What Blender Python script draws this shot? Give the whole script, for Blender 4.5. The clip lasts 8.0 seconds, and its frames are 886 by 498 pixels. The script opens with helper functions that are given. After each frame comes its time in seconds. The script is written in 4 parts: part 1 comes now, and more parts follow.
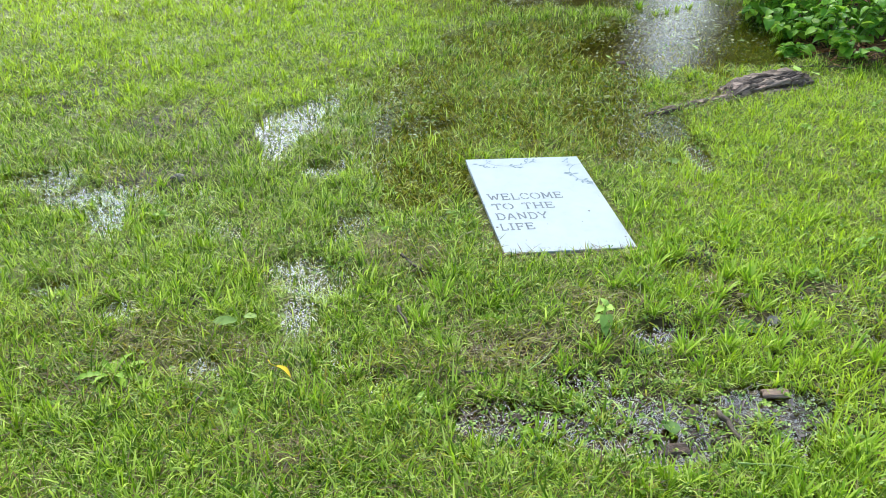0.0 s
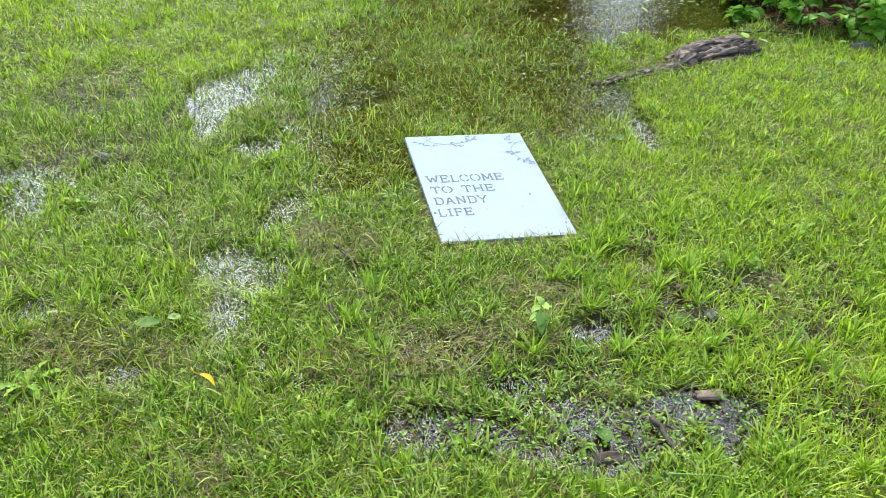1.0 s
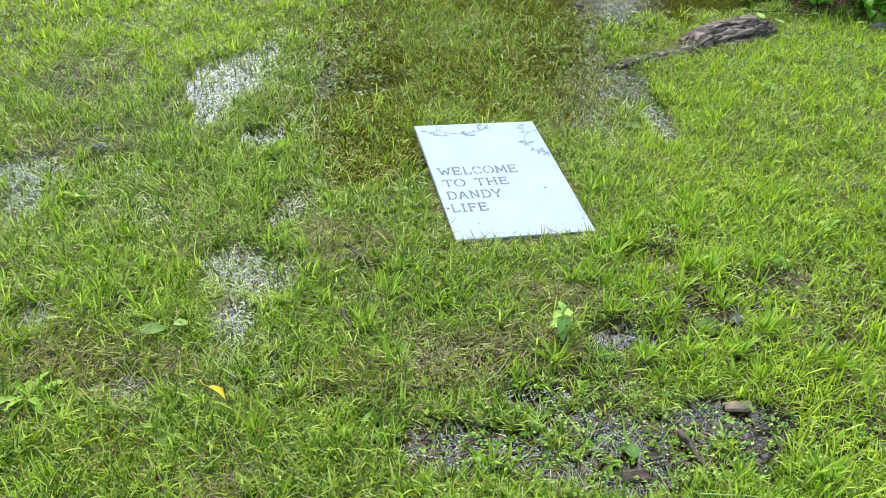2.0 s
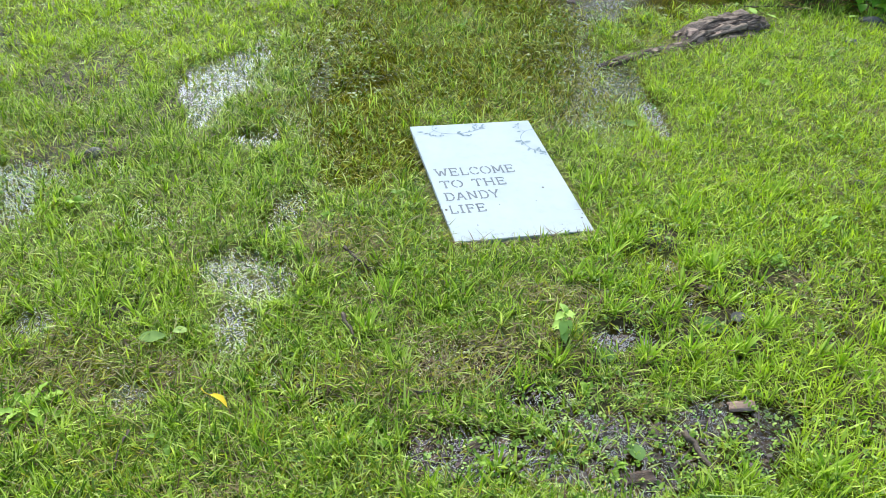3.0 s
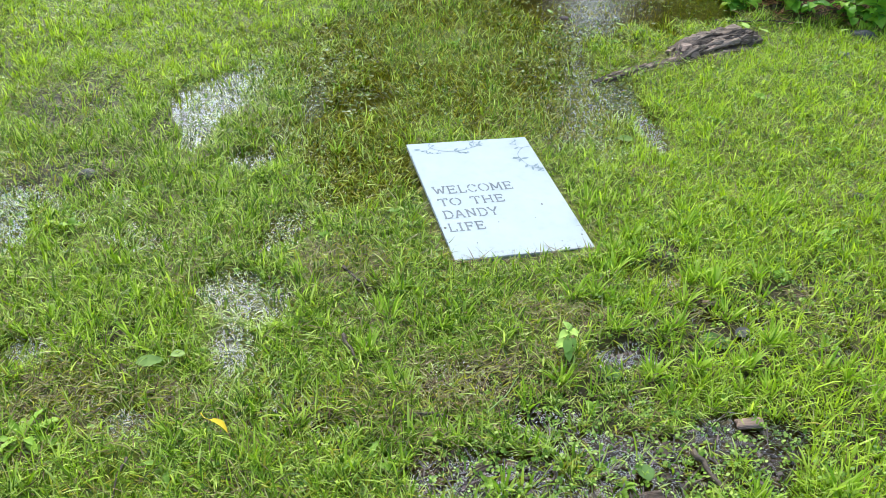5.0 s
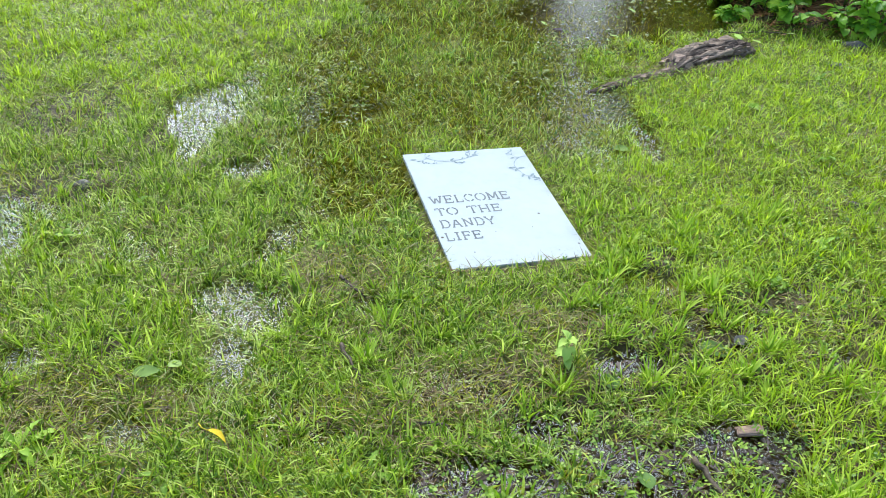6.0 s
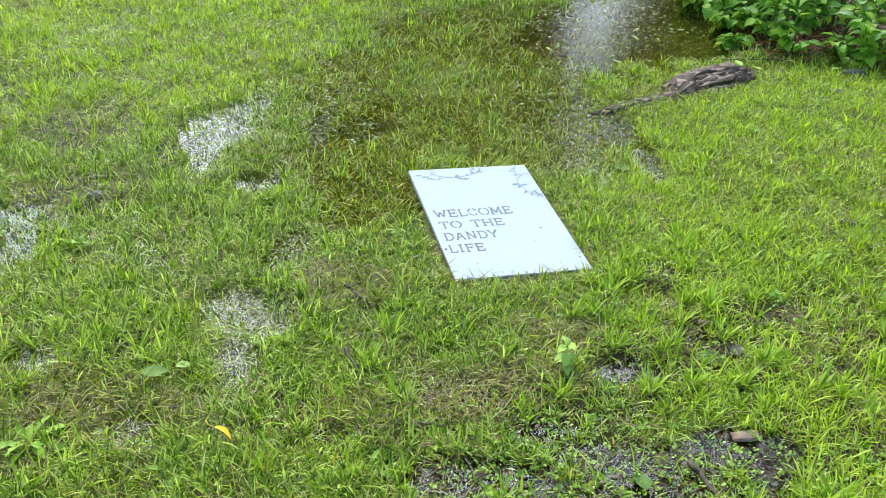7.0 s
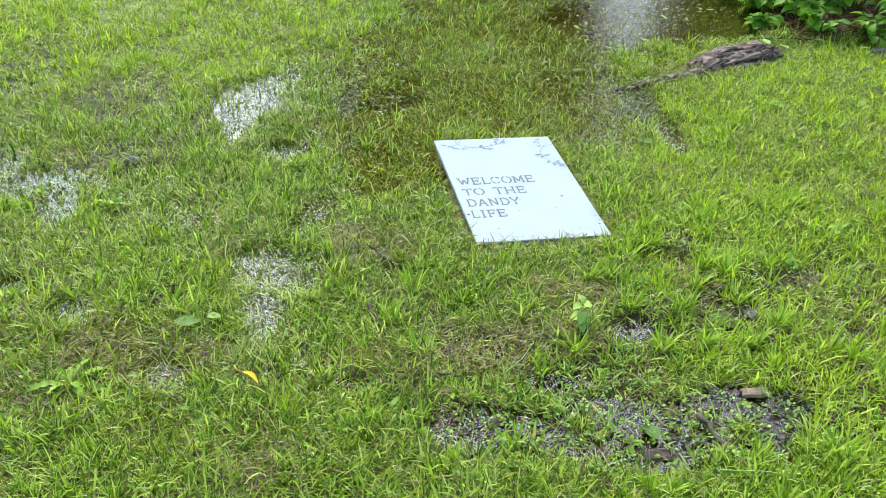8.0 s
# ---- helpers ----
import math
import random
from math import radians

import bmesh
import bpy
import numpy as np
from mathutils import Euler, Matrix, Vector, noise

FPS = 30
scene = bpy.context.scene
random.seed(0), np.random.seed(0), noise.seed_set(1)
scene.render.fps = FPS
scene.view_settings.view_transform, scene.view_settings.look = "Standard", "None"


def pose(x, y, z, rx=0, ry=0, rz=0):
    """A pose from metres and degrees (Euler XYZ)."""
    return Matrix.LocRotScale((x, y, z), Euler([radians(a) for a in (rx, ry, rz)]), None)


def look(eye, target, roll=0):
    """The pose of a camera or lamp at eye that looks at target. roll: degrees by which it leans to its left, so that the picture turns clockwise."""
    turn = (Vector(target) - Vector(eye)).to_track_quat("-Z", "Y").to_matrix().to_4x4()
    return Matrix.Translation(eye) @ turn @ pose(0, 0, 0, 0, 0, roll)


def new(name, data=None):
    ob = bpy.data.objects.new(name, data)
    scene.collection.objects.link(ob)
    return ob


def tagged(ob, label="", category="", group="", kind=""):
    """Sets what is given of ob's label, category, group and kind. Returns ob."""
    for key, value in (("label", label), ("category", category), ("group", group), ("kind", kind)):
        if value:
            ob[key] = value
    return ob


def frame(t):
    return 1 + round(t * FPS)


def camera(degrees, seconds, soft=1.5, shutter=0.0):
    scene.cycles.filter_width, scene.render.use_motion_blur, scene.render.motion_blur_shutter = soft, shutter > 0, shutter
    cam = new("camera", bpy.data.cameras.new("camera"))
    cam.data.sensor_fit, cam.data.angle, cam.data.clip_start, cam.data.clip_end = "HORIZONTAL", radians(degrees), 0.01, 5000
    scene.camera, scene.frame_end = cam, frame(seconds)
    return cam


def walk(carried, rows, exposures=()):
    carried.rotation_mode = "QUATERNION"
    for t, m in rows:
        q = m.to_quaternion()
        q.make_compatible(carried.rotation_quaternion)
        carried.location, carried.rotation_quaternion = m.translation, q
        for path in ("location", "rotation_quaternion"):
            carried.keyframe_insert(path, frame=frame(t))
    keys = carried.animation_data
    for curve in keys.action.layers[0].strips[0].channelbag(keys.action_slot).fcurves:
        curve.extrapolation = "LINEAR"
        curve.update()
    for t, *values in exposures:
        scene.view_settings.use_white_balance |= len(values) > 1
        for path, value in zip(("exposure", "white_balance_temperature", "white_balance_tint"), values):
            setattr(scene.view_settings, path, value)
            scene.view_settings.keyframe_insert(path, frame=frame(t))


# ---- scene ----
cam = camera(54.2, 8.0, soft=0.6)
PATH = [
    (0, (0.097, -0.149, 1.241), (-0.08, 1.587, 0.265), 1.1),
    (0.2, (0.109, -0.122, 1.256), (-0.041, 1.603, 0.268), 0.8),
    (0.5, (0.125, -0.082, 1.28), (0.028, 1.627, 0.246), 0.8),
    (0.7, (0.134, -0.055, 1.299), (0.052, 1.641, 0.241), 1.4),
    (1, (0.139, -0.012, 1.325), (0.072, 1.662, 0.233), 2.7),
    (1.5, (0.107, 0.064, 1.339), (0.052, 1.71, 0.204), 3.2),
    (3, (0.048, 0.121, 1.352), (0.026, 1.749, 0.19), 2.9),
    (3.5, (0.043, 0.126, 1.351), (0.025, 1.758, 0.196), 2.8),
    (4, (0.04, 0.136, 1.347), (0.026, 1.775, 0.201), 2.7),
    (4.5, (0.031, 0.143, 1.343), (0.023, 1.787, 0.204), 2.7),
    (6, (0.009, 0.14, 1.327), (0.024, 1.809, 0.225), 2.7),
    (6.2, (0.006, 0.134, 1.322), (0.026, 1.806, 0.225), 2.9),
    (6.5, (0.005, 0.116, 1.313), (0.032, 1.794, 0.224), 2.9),
    (6.8, (0.012, 0.088, 1.309), (0.03, 1.786, 0.245), 3.4),
    (7, (0.019, 0.064, 1.307), (0.016, 1.773, 0.267), 3),
    (7.2, (0.029, 0.034, 1.303), (0.012, 1.74, 0.266), 3.3),
    (7.5, (0.043, -0.009, 1.296), (-0.034, 1.687, 0.24), 2.5),
    (7.8, (0.048, -0.026, 1.288), (-0.022, 1.667, 0.227), 2.8),
    (8, (0.05, -0.034, 1.283), (-0.024, 1.659, 0.221), 2.5),
]
walk(cam, [(t, look(eye, target, roll)) for t, eye, target, roll in PATH],
     exposures=[(0.0, 1.87, 6250, 1.5), (8.0, 1.87, 6250, 1.5)])

# ---- daylight: bright overcast, the brightest part of the sky ahead to the left ----
SUN_AZ, SUN_EL = -10.0, 40.0          # degrees from +y towards +x, and above the horizon
world = bpy.data.worlds.new("overcast_sky")
scene.world = world
world.use_nodes = True
wn = world.node_tree
sky = wn.nodes.new("ShaderNodeTexSky")
sky.sky_type = "NISHITA"
sky.sun_disc = False
sky.sun_elevation = radians(SUN_EL)
sky.sun_rotation = radians(SUN_AZ)
sky.air_density, sky.dust_density, sky.ozone_density = 1.0, 2.5, 1.0
wn.links.new(sky.outputs[0], wn.nodes["Background"].inputs[0])
wn.nodes["Background"].inputs[1].default_value = 0.11

sun_data = bpy.data.lights.new("sun", "SUN")
sun_data.energy, sun_data.angle, sun_data.color = 1.5, radians(54), (0.97, 0.99, 1.0)
sun = new("sun", sun_data)
sun_dir = Vector((math.sin(radians(SUN_AZ)) * math.cos(radians(SUN_EL)), math.cos(radians(SUN_AZ)) * math.cos(radians(SUN_EL)), math.sin(radians(SUN_EL))))
sun.matrix_world = look(sun_dir * 30, (0, 0, 0))


# ---- materials ----
def material(name):
    m = bpy.data.materials.new(name)
    m.use_nodes = True
    return m, m.node_tree.nodes, m.node_tree.links, m.node_tree.nodes["Principled BSDF"]


def coords(nd):
    return nd.new("ShaderNodeTexCoord").outputs["Object"]


def noise_node(nd, lk, vec, scale, detail=4.0, rough=0.6):
    n = nd.new("ShaderNodeTexNoise")
    n.inputs["Scale"].default_value, n.inputs["Detail"].default_value, n.inputs["Roughness"].default_value = scale, detail, rough
    if vec:
        lk.new(vec, n.inputs["Vector"])
    return n.outputs["Fac"]


def ramp(nd, lk, fac, stops):
    r = nd.new("ShaderNodeValToRGB")
    el = r.color_ramp.elements
    while len(el) < len(stops):
        el.new(0.5)
    for e, (p, c) in zip(el, stops):
        e.position, e.color = p, (*c, 1)
    lk.new(fac, r.inputs[0])
    return r.outputs[0]


def mix(nd, lk, fac, a, b, mode="MIX"):
    n = nd.new("ShaderNodeMix")
    n.data_type, n.blend_type = "RGBA", mode
    for sock, v in ((n.inputs[0], fac), (n.inputs[6], a), (n.inputs[7], b)):
        if isinstance(v, (int, float)):
            sock.default_value = v
        elif isinstance(v, tuple):
            sock.default_value = (*v, 1)
        else:
            lk.new(v, sock)
    return n.outputs[2]


def bump(nd, lk, height, strength, distance, bsdf):
    b = nd.new("ShaderNodeBump")
    b.inputs["Strength"].default_value, b.inputs["Distance"].default_value = strength, distance
    lk.new(height, b.inputs["Height"])
    lk.new(b.outputs[0], bsdf.inputs["Normal"])
    return b


def leaf_material(name, stops, rough=0.4, through_light=0.35, by_object=False, tones=None):
    """Wet plant tissue: a spread of colours from piece to piece, some light passing through."""
    m, nd, lk, p = material(name)
    if by_object:
        rnd = nd.new("ShaderNodeObjectInfo").outputs["Random"]
    else:
        rnd = nd.new("ShaderNodeNewGeometry").outputs["Random Per Island"]
    col = ramp(nd, lk, rnd, stops)
    if tones:
        at = nd.new("ShaderNodeAttribute")
        at.attribute_name = "tone"
        col = mix(nd, lk, at.outputs["Fac"], col, ramp(nd, lk, rnd, tones))
    mottle = noise_node(nd, lk, coords(nd), 60, 3)
    col = mix(nd, lk, 0.45, col, ramp(nd, lk, mottle, [(0.3, (0.55, 0.6, 0.5)), (0.7, (1.25, 1.2, 1.1))]), "MULTIPLY")
    lk.new(col, p.inputs["Base Color"])
    p.inputs["Roughness"].default_value = rough
    p.inputs["Specular IOR Level"].default_value = 0.36
    tr = nd.new("ShaderNodeBsdfTranslucent")
    lk.new(col, tr.inputs["Color"])
    mx = nd.new("ShaderNodeMixShader")
    mx.inputs[0].default_value = through_light
    lk.new(p.outputs[0], mx.inputs[1])
    lk.new(tr.outputs[0], mx.inputs[2])
    lk.new(mx.outputs[0], nd["Material Output"].inputs["Surface"])
    return m


GRASS = leaf_material("grass", [(0.0, (0.035, 0.085, 0.004)), (0.35, (0.14, 0.27, 0.007)), (0.6, (0.39, 0.56, 0.035)), (1.0, (0.66, 0.74, 0.20))], 0.38, 0.46,
                      tones=[(0.0, (0.16, 0.26, 0.006)), (0.4, (0.52, 0.68, 0.02)), (1.0, (0.70, 0.83, 0.11))])
TUFT = leaf_material("tuft_grass", [(0.0, (0.20, 0.36, 0.012)), (0.5, (0.39, 0.57, 0.03)), (1.0, (0.60, 0.72, 0.12))], 0.36, 0.4)
SUNK = leaf_material("sunken_grass", [(0.0, (0.07, 0.09, 0.006)), (0.5, (0.27, 0.30, 0.010)), (0.85, (0.44, 0.45, 0.018)), (1.0, (0.46, 0.36, 0.05))], 0.5, 0.3)
DROWNED = leaf_material("drowned_grass", [(0.0, (0.025, 0.03, 0.008)), (0.6, (0.09, 0.13, 0.012)), (1.0, (0.24, 0.30, 0.03))], 0.5, 0.2)
THATCH = leaf_material("thatch", [(0.0, (0.05, 0.025, 0.010)), (0.35, (0.16, 0.09, 0.03)), (0.75, (0.24, 0.22, 0.05)), (1.0, (0.40, 0.38, 0.15))], 0.5, 0.15)
CLOVER = leaf_material("clover", [(0.0, (0.08, 0.17, 0.015)), (0.6, (0.24, 0.38, 0.03)), (1.0, (0.46, 0.58, 0.10))], 0.45, 0.3)
WEED = leaf_material("weed_leaf", [(0.0, (0.17, 0.30, 0.02)), (0.6, (0.27, 0.44, 0.03)), (1.0, (0.38, 0.54, 0.06))], 0.55, 0.3, by_object=True)
SHRUB = leaf_material("shrub_leaf", [(0.0, (0.12, 0.28, 0.03)), (0.4, (0.24, 0.48, 0.05)), (0.8, (0.40, 0.64, 0.06)), (1.0, (0.50, 0.66, 0.07))], 0.35, 0.48, by_object=True)
SCRAP = leaf_material("rotten_scrap", [(0.0, (0.015, 0.009, 0.006)), (0.6, (0.06, 0.035, 0.02)), (1.0, (0.16, 0.10, 0.06))], 0.35, 0.05)
LITTER = leaf_material("leaf_litter", [(0.0, (0.06, 0.06, 0.02)), (0.4, (0.22, 0.28, 0.07)), (1.0, (0.44, 0.50, 0.20))], 0.4, 0.2)
MULCH = leaf_material("mulch", [(0.0, (0.07, 0.025, 0.01)), (0.5, (0.30, 0.11, 0.045)), (1.0, (0.50, 0.26, 0.12))], 0.6, 0.05)


def ground_material():
    m, nd, lk, p = material("wet_soil")
    c = coords(nd)
    soil = ramp(nd, lk, noise_node(nd, lk, c, 14, 6), [(0.25, (0.012, 0.007, 0.004)), (0.55, (0.035, 0.021, 0.011)), (0.8, (0.08, 0.05, 0.026))])
    moss = ramp(nd, lk, noise_node(nd, lk, c, 45, 5), [(0.25, (0.05, 0.042, 0.008)), (0.55, (0.15, 0.17, 0.014)), (0.85, (0.24, 0.26, 0.024))])
    at = nd.new("ShaderNodeAttribute")
    at.attribute_name = "turf"
    lk.new(mix(nd, lk, at.outputs["Fac"], soil, moss), p.inputs["Base Color"])
    p.inputs["Roughness"].default_value = 0.55
    p.inputs["Specular IOR Level"].default_value = 0.2
    bump(nd, lk, noise_node(nd, lk, c, 120, 6, 0.7), 0.8, 0.006, p)
    return m


def water_material():
    m, nd, lk, p = material("rain_water")
    nd.remove(p)
    c = coords(nd)
    gl = nd.new("ShaderNodeBsdfGlossy")
    gl.inputs["Roughness"].default_value = 0.03
    gl.inputs["Color"].default_value = (0.70, 0.76, 0.83, 1)
    tp = nd.new("ShaderNodeBsdfTransparent")
    tp.inputs["Color"].default_value = (0.90, 0.83, 0.50, 1)
    fr = nd.new("ShaderNodeFresnel")
    fr.inputs["IOR"].default_value = 1.33
    b = nd.new("ShaderNodeBump")
    b.inputs["Strength"].default_value, b.inputs["Distance"].default_value = 0.30, 0.004
    wide = noise_node(nd, lk, c, 22, 2)
    fine = noise_node(nd, lk, c, 170, 2)
    h = nd.new("ShaderNodeMath")
    h.operation = "MULTIPLY_ADD"
    lk.new(fine, h.inputs[0])
    h.inputs[1].default_value = 0.45
    lk.new(wide, h.inputs[2])
    lk.new(h.outputs[0], b.inputs["Height"])
    lk.new(b.outputs[0], gl.inputs["Normal"])
    lk.new(b.outputs[0], fr.inputs["Normal"])
    mx = nd.new("ShaderNodeMixShader")
    lk.new(fr.outputs[0], mx.inputs[0])
    lk.new(tp.outputs[0], mx.inputs[1])
    lk.new(gl.outputs[0], mx.inputs[2])
    lk.new(mx.outputs[0], nd["Material Output"].inputs["Surface"])
    return m


def plain_material(name, dark, light, scale, rough=0.6, relief=0.0, stretch=(1, 1, 1), metal=0.0):
    m, nd, lk, p = material(name)
    mp = nd.new("ShaderNodeMapping")
    mp.inputs["Scale"].default_value = stretch
    lk.new(coords(nd), mp.inputs["Vector"])
    n1 = noise_node(nd, lk, mp.outputs[0], scale, 6, 0.65)
    n2 = noise_node(nd, lk, mp.outputs[0], scale * 0.18, 3)
    col = mix(nd, lk, 0.5, ramp(nd, lk, n1, [(0.3, dark), (0.7, light)]), ramp(nd, lk, n2, [(0.35, dark), (0.65, light)]))
    lk.new(col, p.inputs["Base Color"])
    p.inputs["Roughness"].default_value, p.inputs["Metallic"].default_value = rough, metal
    p.inputs["Specular IOR Level"].default_value = 0.25 if relief else 0.02
    if relief:
        bump(nd, lk, n1, 0.7, relief, p)
    return m


def board_material():
    """White paint, faintly grimy, chipped to bare grey wood along the lower edge."""
    m, nd, lk, p = material("white_paint")
    c = coords(nd)
    paint = ramp(nd, lk, noise_node(nd, lk, c, 6, 5), [(0.3, (0.44, 0.475, 0.485)), (0.7, (0.475, 0.505, 0.515))])
    sep = nd.new("ShaderNodeSeparateXYZ")
    lk.new(c, sep.inputs[0])
    near = nd.new("ShaderNodeMapRange")
    near.inputs["From Min"].default_value, near.inputs["From Max"].default_value = 0.05, 0.0
    lk.new(sep.outputs[1], near.inputs[0])
    chips = ramp(nd, lk, noise_node(nd, lk, c, 75, 5, 0.75), [(0.56, (0, 0, 0)), (0.61, (1, 1, 1))])
    mul = nd.new("ShaderNodeMath")
    mul.operation = "MULTIPLY"
    lk.new(near.outputs[0], mul.inputs[0])
    lk.new(chips, mul.inputs[1])
    grime = ramp(nd, lk, noise_node(nd, lk, c, 30, 4), [(0.5, (1, 1, 1)), (0.8, (0.9, 0.89, 0.87))])
    col = mix(nd, lk, 0.6, paint, grime, "MULTIPLY")
    lk.new(mix(nd, lk, mul.outputs[0], col, (0.22, 0.20, 0.19)), p.inputs["Base Color"])
    p.inputs["Roughness"].default_value = 0.6
    p.inputs["Specular IOR Level"].default_value = 0.02
    bump(nd, lk, noise_node(nd, lk, c, 160, 3), 0.15, 0.001, p)
    return m


SOIL, WATER, BOARD = ground_material(), water_material(), board_material()
EDGE = plain_material("board_edge", (0.30, 0.25, 0.22), (0.62, 0.60, 0.58), 40, 0.7, 0.001)
BACK = plain_material("board_back", (0.22, 0.19, 0.16), (0.44, 0.43, 0.41), 40, 0.7, 0.001)
RUST = plain_material("rust_stain", (0.16, 0.06, 0.03), (0.40, 0.22, 0.14), 60, 0.7)
INK = plain_material("grey_lettering", (0.14, 0.15, 0.16), (0.26, 0.27, 0.275), 120, 0.9)
VINE = plain_material("vine_ink", (0.17, 0.21, 0.23), (0.32, 0.37, 0.385), 120, 0.9)
BARK = plain_material("rotten_bark", (0.020, 0.013, 0.009), (0.22, 0.145, 0.105), 28, 0.55, 0.02, (1, 5, 5))
STRIP = plain_material("bark_strip", (0.07, 0.042, 0.030), (0.42, 0.30, 0.22), 40, 0.55, 0.01, (1, 6, 6))
CHIP = plain_material("wet_wood", (0.20, 0.12, 0.085), (0.46, 0.31, 0.23), 50, 0.45, 0.004, (1, 6, 6))
TWIG = plain_material("twig_bark", (0.03, 0.022, 0.016), (0.13, 0.09, 0.06), 60, 0.5, 0.003, (1, 5, 5))
STONE = plain_material("dark_stone", (0.045, 0.04, 0.035), (0.16, 0.15, 0.13), 40, 0.4, 0.004)
STALK = plain_material("green_stalk", (0.08, 0.16, 0.03), (0.20, 0.30, 0.07), 50, 0.45)
YELLOW = plain_material("yellow_leaf", (0.55, 0.38, 0.03), (0.80, 0.60, 0.06), 30, 0.4)
PALE = plain_material("pale_leaf", (0.22, 0.30, 0.08), (0.38, 0.46, 0.16), 30, 0.4)
SAGE = plain_material("sage_leaf", (0.15, 0.22, 0.06), (0.26, 0.36, 0.10), 30, 0.5)
LIME = plain_material("lime_leaf", (0.32, 0.46, 0.08), (0.50, 0.62, 0.18), 30, 0.4)
SUNKEN_LEAF = plain_material("dark_leaf", (0.07, 0.13, 0.03), (0.16, 0.24, 0.07), 40, 0.35)


# ---- lie of the land ----
def lattice(ix, iy, seed):
    n = (ix.astype(np.int64) * 374761393 + iy.astype(np.int64) * 668265263 + seed * 144665) & 0xFFFFFFFF
    n = ((n ^ (n >> 13)) * 1274126177) & 0xFFFFFFFF
    return ((n ^ (n >> 16)) & 0xFFFF) / 65535.0


def value_noise(x, y, size, seed=0):
    """Smooth noise from 0 to 1 with lumps of the given size in metres."""
    x, y = np.asarray(x) / size, np.asarray(y) / size
    ix, iy = np.floor(x), np.floor(y)
    fx, fy = x - ix, y - iy
    fx, fy = fx * fx * (3 - 2 * fx), fy * fy * (3 - 2 * fy)
    a = lattice(ix, iy, seed) * (1 - fx) + lattice(ix + 1, iy, seed) * fx
    b = lattice(ix, iy + 1, seed) * (1 - fx) + lattice(ix + 1, iy + 1, seed) * fx
    return a * (1 - fy) + b * fy


def lumps(x, y, size, seed=0):
    return (value_noise(x, y, size, seed) + 0.5 * value_noise(x, y, size / 2, seed + 1) + 0.25 * value_noise(x, y, size / 4, seed + 2)) / 1.75


def blob(x, y, cx, cy, rx, ry, turn=0.0, ragged=0.5, seed=5):
    """1 inside an uneven patch, 0 outside it."""
    c, s = math.cos(radians(turn)), math.sin(radians(turn))
    u, v = ((x - cx) * c + (y - cy) * s) / rx, (-(x - cx) * s + (y - cy) * c) / ry
    d = np.sqrt(u * u + v * v) + ragged * (lumps(x, y, 0.16, seed) - 0.5) * 2
    k = np.clip((1.25 - d) / 0.55, 0, 1)
    return k * k * (3 - 2 * k)


OPEN_WATER = [(-0.81, 2.97, 0.115, 0.35, -6), (-0.46, 3.02, 0.05, 0.20, 0), (0.66, 3.18, 0.07, 0.14, 0)]
CLEAR_WATER = [(0.725, 2.86, 0.047, 0.19, 3)]
WET_GRASS = [(-0.53, 1.88, 0.10, 0.07, 0), (-0.40, 1.86, 0.05, 0.08, 0), (-0.46, 1.62, 0.05, 0.08, 0), (-1.34, 2.18, 0.18, 0.12, 10), (-0.92, 1.60, 0.05, 0.06, 0), (-0.16, 1.88, 0.05, 0.06, 0), (-0.42, 2.15, 0.06, 0.10, 0), (-1.12, 1.66, 0.08, 0.06, 0), (-0.58, 2.55, 0.07, 0.05, 0), (-1.20, 2.12, 0.10, 0.10, 0), (-0.30, 3.05, 0.08, 0.10, 0), (-1.55, 2.3, 0.15, 0.1, 0), (-0.18, 1.42, 0.05, 0.05, 0), (-0.62, 1.4, 0.06, 0.05, 0), (0.76, 1.46, 0.06, 0.04, 0)]
SODDEN = [(0.62, 1.72, 0.34, 0.20, 0), (0.78, 1.45, 0.30, 0.16, 0), (0.35, 1.50, 0.25, 0.12, 0), (1.0, 1.95, 0.2, 0.12, 0), (-0.25, 1.45, 0.12, 0.08, 0)]
POND = [(1.30, 4.42, 0.28, 0.30, 20), (1.05, 4.25, 0.3, 0.25, 0), (1.02, 4.75, 0.45, 0.75, -8), (0.62, 4.25, 0.3, 0.4, 0), (0.35, 5.5, 0.9, 0.4, 0)]
SUNK_LAWN = [(-0.28, 2.72, 0.26, 0.30, 0), (-0.20, 2.42, 0.16, 0.20, 0), (0.55, 2.02, 0.14, 0.06, 0), (0.05, 3.3, 0.72, 0.62, 0), (0.25, 4.2, 0.62, 0.7, 0), (-0.2, 5.2, 0.6, 0.6, 0), (0.42, 3.1, 0.2, 0.25, 0)]
MUD = [(0.44, 1.38, 0.22, 0.10, 5), (0.16, 1.31, 0.15, 0.075, 0), (0.72, 1.40, 0.10, 0.06, 0), (0.62, 1.44, 0.12, 0.06, 0), (0.46, 1.68, 0.08, 0.05, 0), (0.22, 1.46, 0.15, 0.035, 10), (0.38, 1.26, 0.14, 0.05, 0), (0.66, 1.30, 0.06, 0.04, 0)]
FLAT = [(-0.70, 1.46, 0.18, 0.11, 0), (-0.85, 1.28, 0.12, 0.07, 0), (0.24, 1.62, 0.14, 0.07, 0), (0.30, 1.82, 0.12, 0.05, 0), (-0.22, 1.99, 0.10, 0.10, 0), (-0.12, 1.48, 0.09, 0.06, 0), (0.06, 1.52, 0.12, 0.06, 0)]
